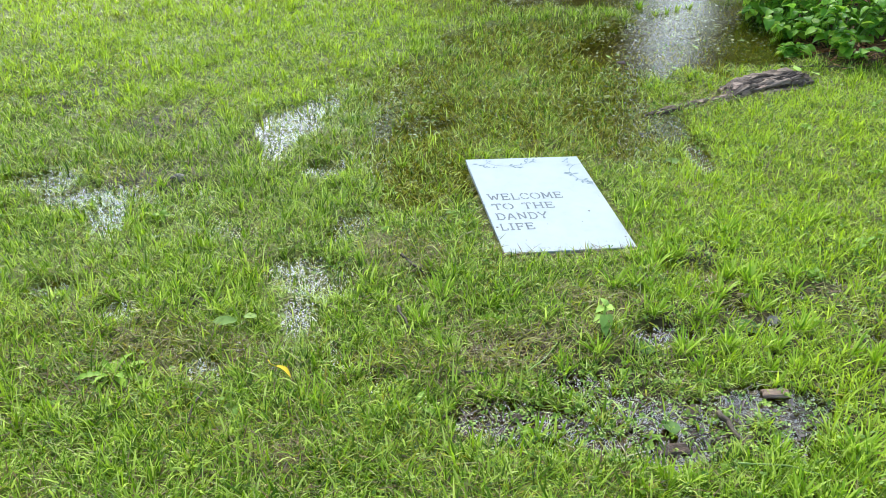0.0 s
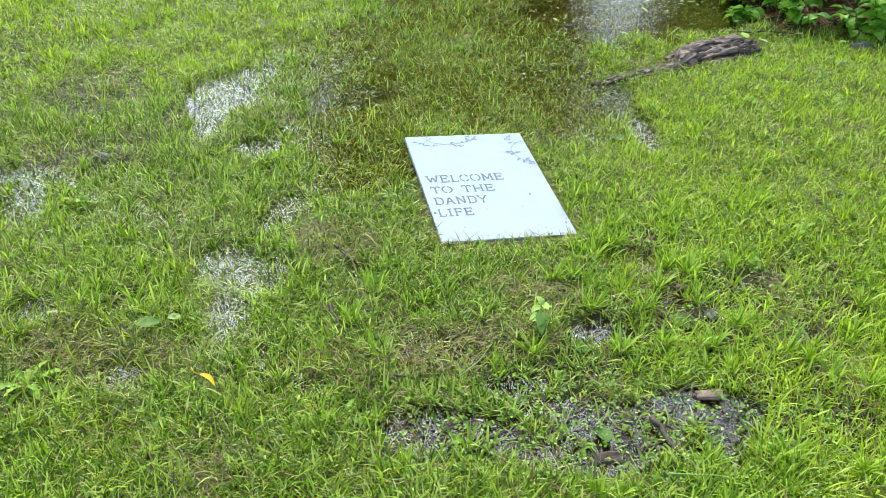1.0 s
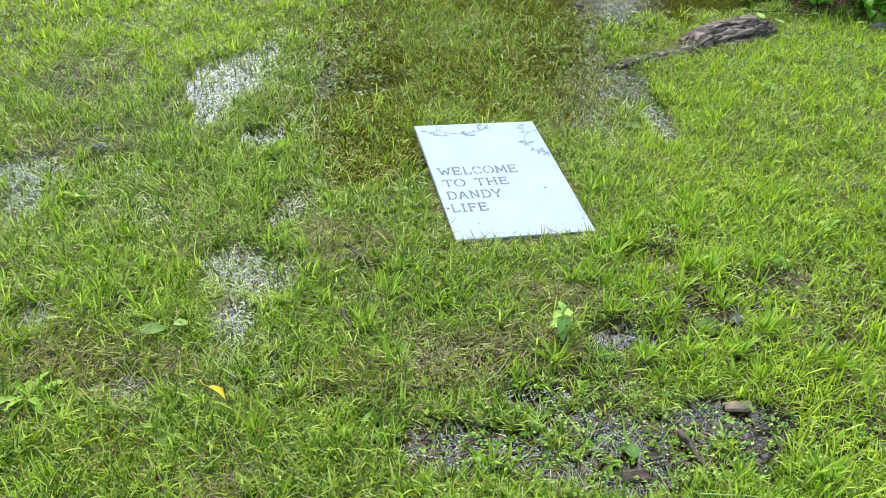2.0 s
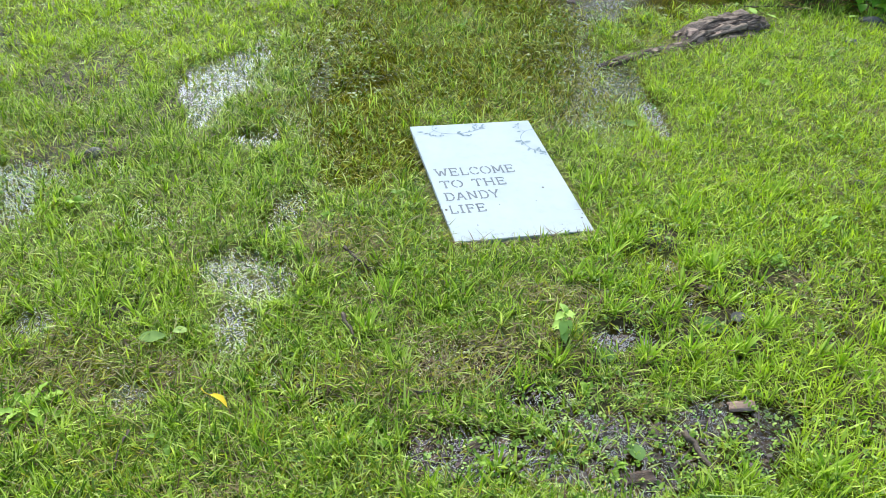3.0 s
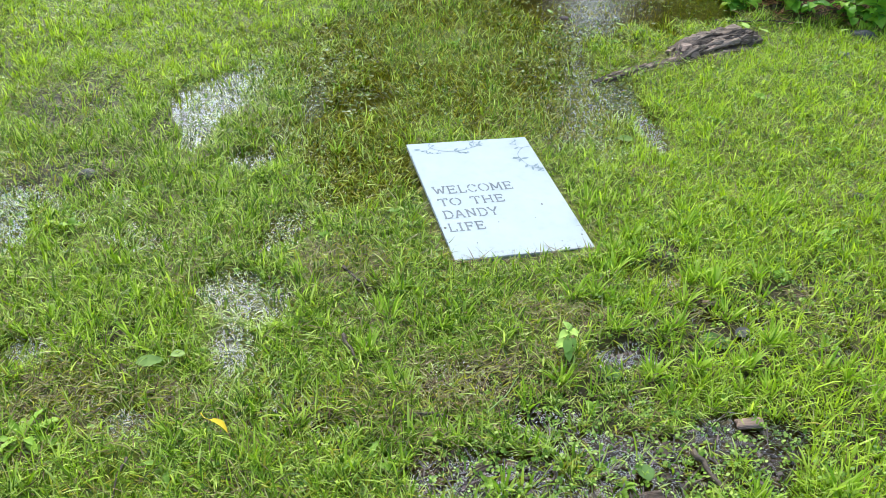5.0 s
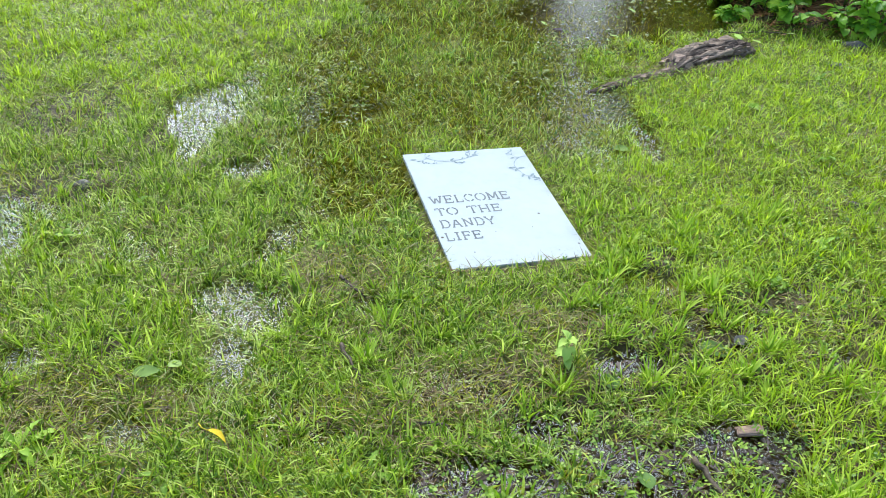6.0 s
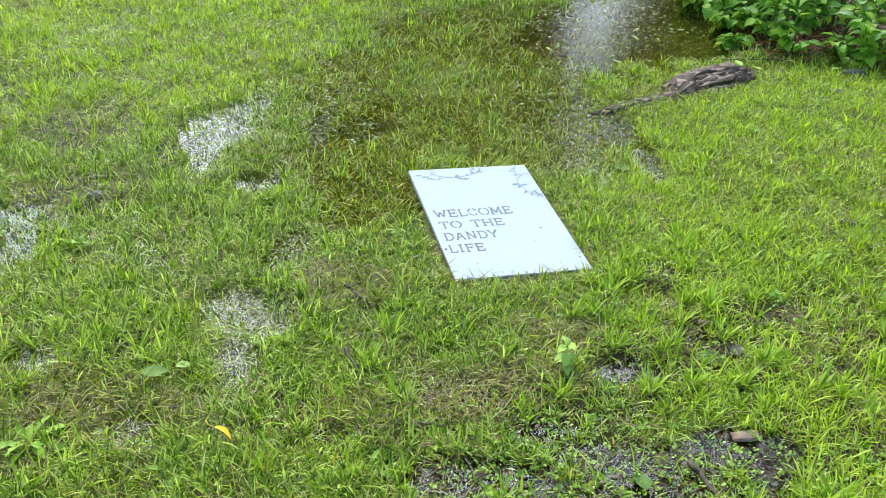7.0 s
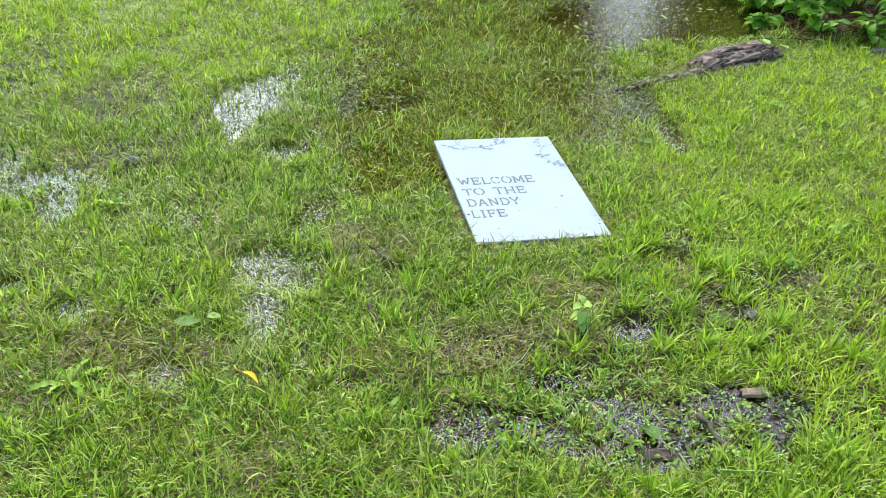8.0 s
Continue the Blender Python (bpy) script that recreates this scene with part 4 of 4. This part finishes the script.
TUFTS = [tuft_data(s, c, ln) for s, (c, ln) in enumerate(((26, 0.075), (16, 0.06), (38, 0.08), (11, 0.07), (18, 0.05)))]
spots = [(0.60, 1.80), (0.65, 1.72), (0.70, 1.57), (0.91, 1.66), (0.77, 1.61), (0.87, 1.38), (0.51, 1.61), (0.94, 1.42), (0.46, 1.88), (-0.10, 1.78), (-0.14, 1.65), (0.22, 1.50), (0.16, 1.27), (0.20, 1.28),
         (0.08, 1.80), (0.71, 1.86), (0.80, 1.30), (0.66, 1.28), (-0.34, 2.64), (-0.48, 2.28), (-0.73, 1.82), (-0.69, 1.67), (0.56, 1.75), (0.74, 1.95), (0.30, 1.58), (0.85, 5.05), (0.92, 5.12), (0.78, 5.0), (1.34, 4.52), (1.40, 4.6), (0.7, 5.15), (1.0, 5.2), (0.5, 4.9), (0.4, 4.6), (0.3, 4.85), (-0.02, 1.86), (0.82, 1.75), (1.0, 1.6), (0.54, 1.55), (0.10, 1.24)]
r = random.Random(8)
while len(spots) < 232:
    p = (r.uniform(0.35, 1.35), r.uniform(1.1, 2.4)) if len(spots) < 190 else (r.uniform(-0.35, 0.3), r.uniform(1.2, 1.95))
    q = np.array([p[0]]), np.array([p[1]])
    if patch(*q, MUD, 13)[0] < 0.3 and not under_sign(*q, 0.02)[0] and patch(*q, POND, 11)[0] < 0.5:
        spots.append(p)
while len(spots) < 300:
    spots.append((r.uniform(-1.9, -0.3), r.uniform(1.1, 2.5)))
for i, (tx, ty) in enumerate(spots):
    sc = (r.uniform(0.4, 0.75) if tx < 0.3 or i > 189 else r.uniform(0.6, 1.1)) if i > 39 else r.uniform(0.9, 1.15)
    ob = new("grass_tuft", TUFTS[r.randrange(5)])
    ob.matrix_world = Matrix.Translation((tx, ty, max(height(tx, ty), -0.008))) @ Euler((0, 0, r.uniform(0, 6.3))).to_matrix().to_4x4() @ Matrix.Diagonal((sc, sc, sc, 1))
    tagged(ob, "bright yellow-green tuft of broad grass blades", "grass tuft", "grass tufts")


# ---- small round-leaved weeds and floating bits ----
def leaflets(name, x, y, z, size, tilt, mat, label, category):
    n, m = len(x), 7
    ang = np.arange(m) * 2 * math.pi / m
    az, t1, t2 = rng.random(n) * 6.3, rng.normal(0, tilt, n), rng.normal(0, tilt, n)
    u, v = np.cos(ang)[None] * size[:, None] * 0.5, np.sin(ang)[None] * size[:, None] * (0.32 + 0.15 * rng.random((n, 1)))
    px, py = u * np.cos(az)[:, None] - v * np.sin(az)[:, None], u * np.sin(az)[:, None] + v * np.cos(az)[:, None]
    verts = np.stack([x[:, None] + px, y[:, None] + py, z[:, None] + px * t1[:, None] + py * t2[:, None] - 1.5 * (u * u + v * v) / size[:, None]], 2)
    me = bpy.data.meshes.new(name)
    fill(me, verts.reshape(-1, 3), np.arange(n * m), np.arange(n) * m)
    me.materials.append(mat)
    return tagged(new(name, me), label, category, kind="stuff")


def trefoils(x, y):
    """Three leaflets round each spot."""
    turn = rng.random(len(x)) * 6.3
    gap = 0.0042 + 0.0012 * rng.random(len(x))
    return np.concatenate([x + gap * np.cos(turn + k * 2.1) for k in range(3)]), np.concatenate([y + gap * np.sin(turn + k * 2.1) for k in range(3)])


N = 42000
x, y = scatter(N, 0.9, 4.6, 1.3)
want = 0.06 + 0.55 * lime_tone(x, y) * (y > 1.9) + 0.5 * blob(x, y, 0.52, 1.32, 0.42, 0.22, 0, 0.4, 81) + 0.5 * blob(x, y, 0.62, 3.75, 0.25, 0.15, 20, 0.4, 82) + 0.35 * (lumps(x, y, 0.22, 83) > 0.62)
ok = (rng.random(N) < want) & ~under_sign(x, y, 0.01) & (bed(x, y) < 0.5) & (rng.random(N) > 0.7 * wet(x, y))
lift = np.tile(0.006 + 0.022 * rng.random(ok.sum()), 3)
x, y = trefoils(x[ok], y[ok])
leaflets("clover", x, y, np.maximum(ground_z(x, y), 0) + lift, 0.005 + 0.0045 * rng.random(len(x)), 0.5, CLOVER, "low clover and creeping weeds among the grass", "clover")
N = 17000
x, y = -0.8 + 2.7 * rng.random(N), 2.9 + 3.2 * rng.random(N)
ok = rng.random(N) < 0.9 * wet(x, y) * (0.10 + np.clip(lumps(x, y, 0.35, 91) - 0.35, 0, 1) * 2.0) * np.clip(1.5 - 0.8 * x, 0.25, 1)
x, y = x[ok], y[ok]
leaflets("floating_litter", x, y, 0.004 + 0.004 * rng.random(len(x)), 0.007 + 0.022 * rng.random(len(x)) ** 2.5, 0.06, LITTER, "yellow-green bits of leaf and straw floating on water", "litter")

# ---- rosettes and single weeds ----
DANDELION = [leaf_data("leaf", 0.10, 0.026, WEED, 0.25, 0.7, 0.66, 0.05, 1, 3), leaf_data("leaf", 0.080, 0.020, WEED, 0.3, 0.5, 0.6, 0.05, 0, 4), leaf_data("leaf", 0.09, 0.022, WEED, 0.2, 0.9, 0.65, 0.05, 1, 5)]
ROUND = [leaf_data("leaf", 0.026, 0.017, WEED, 0.35, 0.7, 0.5, 0.08, 0, 6), leaf_data("leaf", 0.034, 0.018, WEED, 0.4, 0.9, 0.48, 0.09, 0, 7), leaf_data("leaf", 0.030, 0.014, WEED, 0.3, 0.6, 0.58, 0.08, 1, 8)]


def weed(x, y, count, meshes, lift, scale, seed, label):
    r = random.Random(seed)
    ob = empty("weed", pose(x, y, max(height(x, y), -0.004) + (0.016 if y > 2 else 0.004)), label, "weed", "broad-leaved weeds")
    for k in range(count):
        leaf = hang("leaf", meshes[r.randrange(len(meshes))], ob)
        sc = scale * r.uniform(0.7, 1.15)
        leaf.matrix_local = Euler((radians(r.uniform(*lift)), radians(r.uniform(-20, 20)), 2 * math.pi * k / count + r.uniform(-0.4, 0.4))).to_matrix().to_4x4() @ Matrix.Diagonal((sc, sc, sc, 1))


weed(-0.80, 1.34, 16, DANDELION, (18, 58), 0.85, 1, "dandelion rosette of long toothed green leaves")
weed(-0.50, 1.29, 7, DANDELION, (10, 45), 0.7, 2, "small dandelion rosette among the grass")
weed(-0.19, 1.29, 6, ROUND, (30, 75), 1.1, 3, "pale green broad-leaved weed")
weed(-0.11, 1.32, 3, DANDELION, (30, 60), 0.7, 4, "pale green weed with narrow leaves")
for i, (wx, wy, n) in enumerate(((-0.33, 1.74, 3), (-0.41, 1.50, 3), (-0.81, 1.52, 5), (0.13, 1.29, 4), (0.40, 1.30, 5), (0.36, 1.50, 4), (-0.58, 2.72, 4), (-0.12, 2.25, 5), (0.09, 1.94, 3), (0.86, 1.90, 4), (1.0, 1.86, 4), (0.92, 2.02, 4),
                                  (0.62, 3.62, 6), (0.70, 3.70, 5), (0.84, 3.82, 5), (0.95, 2.9, 4), (1.28, 2.7, 4), (0.78, 3.05, 3), (1.1, 2.2, 4), (-0.35, 1.42, 3), (0.04, 3.59, 4), (-1.0, 2.1, 4), (1.36, 4.25, 4), (1.52, 4.28, 4), (1.62, 4.1, 4), (0.46, 2.03, 4), (0.02, 1.40, 3),
                                  (-0.62, 2.05, 4), (-0.85, 2.3, 3), (-0.3, 2.1, 3), (0.75, 2.3, 3), (1.15, 3.1, 4), (1.5, 3.4, 4))):
    weed(wx, wy, n + 2, ROUND, (15, 70), r.uniform(0.85, 1.25) if wy > 2 else r.uniform(0.7, 1.0), 20 + i, "small broad-leaved weed in wet grass")


def sprout(k=1.25):
    ob = empty("sprout", pose(0.312, 1.655, height(0.312, 1.655)) @ Matrix.Diagonal((k, k, k, 1)), "upright lime-green seedling with pale leaves", "seedling")
    bm = bmesh.new()
    tube(bm, [(0, 0, -0.005), (0.003, 0.002, 0.03), (0, 0.004, 0.06), (0.004, 0.004, 0.08)], [0.003, 0.0028, 0.0024, 0.0015], 6)
    part("stem", bm, LIME, ob)
    me = leaf_data("leaf", 0.026, 0.016, LIME, 0.6, 0.8, 0.45, 0.10, 0, 9)
    for z, turn, lift, sc in ((0.066, 40, 75, 0.9), (0.064, 210, 60, 1.0), (0.060, 130, 45, 1.1), (0.056, -60, 40, 1.0), (0.052, 20, 30, 1.0), (0.050, 170, -10, 1.1), (0.046, 255, -20, 1.2), (0.042, 100, 15, 1.0), (0.038, 200, -50, 1.2), (0.034, 300, 20, 1.1), (0.026, 60, 10, 0.9), (0.020, 190, 25, 1.0)):
        leaf = hang("leaf", me, ob)
        leaf.matrix_local = Matrix.Translation((0.002, 0.003, z)) @ Euler((radians(lift), 0, radians(turn))).to_matrix().to_4x4() @ Matrix.Diagonal((sc, sc, sc, 1))


sprout()


# ---- fallen leaves, chips, sticks and stones ----
def fallen_leaf(x, y, z, length, width, turn, mat, label, tilt=(0, 0), stalk=0.0, fold=0.12, droop=0.15, seed=0):
    ob = empty("fallen_leaf", Matrix.Translation((x, y, z)) @ Euler((radians(tilt[0]), radians(tilt[1]), radians(turn))).to_matrix().to_4x4(), label, "leaf", "fallen leaves")
    hang("blade", leaf_data("blade", length, width, mat, fold, droop, 0.45, 0.05, 0, seed), ob)
    if stalk:
        bm = bmesh.new()
        tube(bm, [(0, 0.004, 0), (0.003, -stalk * 0.5, 0.002), (-0.002, -stalk, 0.006)], [0.0012, 0.0011, 0.0013], 5)
        part("stalk", bm, mat, ob)


fallen_leaf(-0.648, 1.558, 0.030, 0.060, 0.032, -72, SAGE, "large pale green leaf fallen on the grass", (4, 12), 0.0, seed=1)
fallen_leaf(0.59, 2.80, 0.012, 0.070, 0.04, -85, SAGE, "pale green leaf floating by the puddle", (0, 6), 0.012, seed=2)
fallen_leaf(-0.437, 1.385, 0.045, 0.046, 0.020, -105, YELLOW, "curled yellow leaf with a stalk on the grass", (-8, -20), 0.022, 0.7, 0.3, 3)
fallen_leaf(0.335, 1.625, 0.012, 0.045, 0.03, -60, PALE, "flat green leaf lying on mud", (0, 5), seed=4)
fallen_leaf(0.385, 1.615, 0.012, 0.06, 0.045, -85, SUNKEN_LEAF, "dark green holed leaf lying on mud", (0, 5), seed=5)
fallen_leaf(0.64, 1.755, 0.010, 0.095, 0.055, -95, SUNKEN_LEAF, "dark green leaf sunk in a muddy dip", (0, 3), seed=6)
fallen_leaf(0.735, 1.765, 0.014, 0.055, 0.03, -50, STONE, "blackened leaf lying in a muddy dip", (5, 10), 0.01, seed=7)
fallen_leaf(1.30, 3.82, 0.056, 0.05, 0.035, 20, LIME, "yellow-green leaf resting on the log", (20, 0), seed=8)
fallen_leaf(0.45, 1.305, 0.012, 0.05, 0.035, 10, SUNKEN_LEAF, "green leaf lying flat on mud", (5, 0), seed=9)
fallen_leaf(-0.545, 1.60, 0.03, 0.035, 0.026, 120, PALE, "small pale leaf on the grass", (15, 0), seed=10)
for i, (fx, fy) in enumerate(((0.9, 4.35), (0.55, 4.5), (0.45, 4.1), (1.3, 4.1), (0.25, 4.75), (1.2, 4.5), (0.75, 3.95), (0.1, 4.3))):
    fallen_leaf(fx, fy, 0.006, 0.045, 0.018, r.uniform(0, 360), PALE if i % 2 else LIME, "narrow green leaf afloat on the pond", seed=20 + i)
for i, (fx, fy) in enumerate(((1.40, 3.84), (1.60, 3.98), (1.78, 3.94), (1.70, 4.30), (1.55, 4.55))):
    fallen_leaf(fx, fy, height(fx, fy) + 0.03, 0.05, 0.03, r.uniform(0, 360), PALE if i % 2 else LIME, "wilted leaf at the edge of the bed", (10, 10), seed=40 + i)


def twig(pts, r0, label, mat=TWIG, name="twig"):
    bm = bmesh.new()
    v = [Vector(p) for p in pts]
    fine = [v[i].lerp(v[i + 1], k / 4) + Vector((r.uniform(-1, 1), r.uniform(-1, 1), r.uniform(-1, 1))) * r0 * 0.5 for i in range(len(v) - 1) for k in range(4)] + [v[-1]]
    tube(bm, fine, [r0 * (1 - 0.5 * i / len(fine)) for i in range(len(fine))], 7, 0.2)
    tagged(part(name, bm, mat), label, name, "twigs")


twig([(0.553, 1.385, 0.016), (0.575, 1.33, 0.016), (0.60, 1.275, 0.012)], 0.008, "short dark wet stick lying on mud", name="stick")
twig([(-0.235, 1.96, 0.030), (-0.20, 1.92, 0.024), (-0.165, 1.885, 0.02)], 0.005, "dark broken twig in wet grass")
twig([(-0.205, 1.685, 0.035), (-0.18, 1.64, 0.028), (-0.145, 1.575, 0.02)], 0.0055, "dark broken twig in wet grass")
twig([(-0.575, 1.29, 0.03), (-0.58, 1.25, 0.025), (-0.575, 1.19, 0.02)], 0.003, "thin brown twig in the lawn")
twig([(1.22, 4.06, 0.006), (1.36, 4.03, 0.016), (1.47, 4.05, 0.02), (1.60, 4.00, 0.03)], 0.0035, "thin brown twig along the edge of the pond")
twig([(0.13, 1.455, 0.03), (0.17, 1.50, 0.04), (0.20, 1.555, 0.05)], 0.0016, "pale dry straw stalk", PALE)
twig([(0.56, 1.215, 0.03), (0.66, 1.215, 0.035), (0.73, 1.20, 0.03)], 0.002, "pale dry straw stalk", PALE)
twig([(-0.07, 1.45, 0.02), (0.0, 1.455, 0.022), (0.05, 1.45, 0.018)], 0.005, "brown twig half buried in grass")


def wood_chip(x, y, z, lx, ly, lz, turn, mat, label):
    bm = bmesh.new()
    box(bm, -lx / 2, lx / 2, -ly / 2, ly / 2, 0, lz, 0.002)
    bmesh.ops.subdivide_edges(bm, edges=bm.edges[:], cuts=3, use_grid_fill=True)
    for v in bm.verts:
        v.co += Vector((noise.noise(v.co * 70) * 0.004, noise.noise(v.co * 70 + Vector((5, 0, 0))) * 0.003, noise.noise(v.co * 90) * 0.001))
    ob = part("wood_chip", bm, mat)
    ob.matrix_world = pose(x, y, max(height(x, y), -0.002) + 0.002 + z * 0.2, 4, -3, turn)
    tagged(ob, label, "wood chip", "wood chips")


wood_chip(0.695, 1.482, 0.02, 0.058, 0.026, 0.009, 6, CHIP, "reddish-brown chip of wet wood")
wood_chip(0.705, 1.90, 0.012, 0.04, 0.014, 0.008, -8, CHIP, "brown splinter of wood in the grass")
wood_chip(0.50, 1.40, -0.002, 0.045, 0.028, 0.005, 50, BARK, "dark piece of bark lying on mud")
wood_chip(0.44, 1.27, -0.002, 0.07, 0.030, 0.006, 12, BARK, "dark piece of bark lying on mud")
wood_chip(0.12, 1.33, -0.002, 0.045, 0.022, 0.005, 30, BARK, "dark piece of bark lying on mud")
wood_chip(0.52, 4.0, 0.000, 0.04, 0.025, 0.008, 10, BARK, "small brown chip of wood by the pond")


def stone(x, y, sx, sy, sz, seed, label):
    bm = bmesh.new()
    bmesh.ops.create_icosphere(bm, subdivisions=3, radius=1.0)
    for v in bm.verts:
        k = 1 + 0.45 * noise.noise(v.co * 1.5 + Vector((seed, 0, 0))) + 0.20 * noise.noise(v.co * 4 + Vector((0, seed, 0)))
        v.co = Vector((v.co.x * sx * k, v.co.y * sy * k, v.co.z * sz * k))
    ob = part("stone", bm, STONE)
    ob.matrix_world = pose(x, y, height(x, y) + sz * 0.05, 0, 0, seed * 40)
    tagged(ob, label, "stone", "stones")


stone(-1.065, 2.395, 0.028, 0.020, 0.018, 1, "dark wet stone in the lawn")
stone(1.64, 3.59, 0.036, 0.024, 0.022, 2, "grey stone in the lawn")
stone(1.27, 2.43, 0.026, 0.02, 0.018, 3, "dark stone in the grass")
stone(1.86, 3.93, 0.06, 0.035, 0.03, 4, "dark stone at the edge of the bed")


# ---- rotting scraps on the mud ----
N = 2600
x, y = -0.1 + 1.0 * rng.random(N), 1.15 + 0.62 * rng.random(N)
ok = rng.random(N) < 0.05 + 0.8 * patch(x, y, MUD, 13, 0.85)
x, y = x[ok], y[ok]
leaflets("rotting_leaves", x, y, np.maximum(ground_z(x, y), -0.001) + 0.003 + 0.004 * rng.random(len(x)), 0.008 + 0.022 * rng.random(len(x)) ** 2, 0.22, SCRAP, "dark brown scraps of rotting leaf and bark on mud", "leaf scraps")
n = 900
x, y = -0.1 + 0.95 * rng.random(n), 1.15 + 0.5 * rng.random(n)
ok = rng.random(n) < 0.1 + 0.8 * patch(x, y, MUD, 13, 0.85)
x, y = x[ok], y[ok]
n = len(x)
tagged(blades("twig_scraps", x, y, np.maximum(ground_z(x, y), 0) + 0.004, 0.03 + 0.05 * rng.random(n), 0.002 + 0.002 * rng.random(n), rng.random(n) * 6.3, 1.4 + 0.15 * rng.random(n), 0.1 * rng.random(n), SCRAP, thing=False),
       "thin dark scraps of twig and stalk on mud", "twig scraps", kind="stuff")
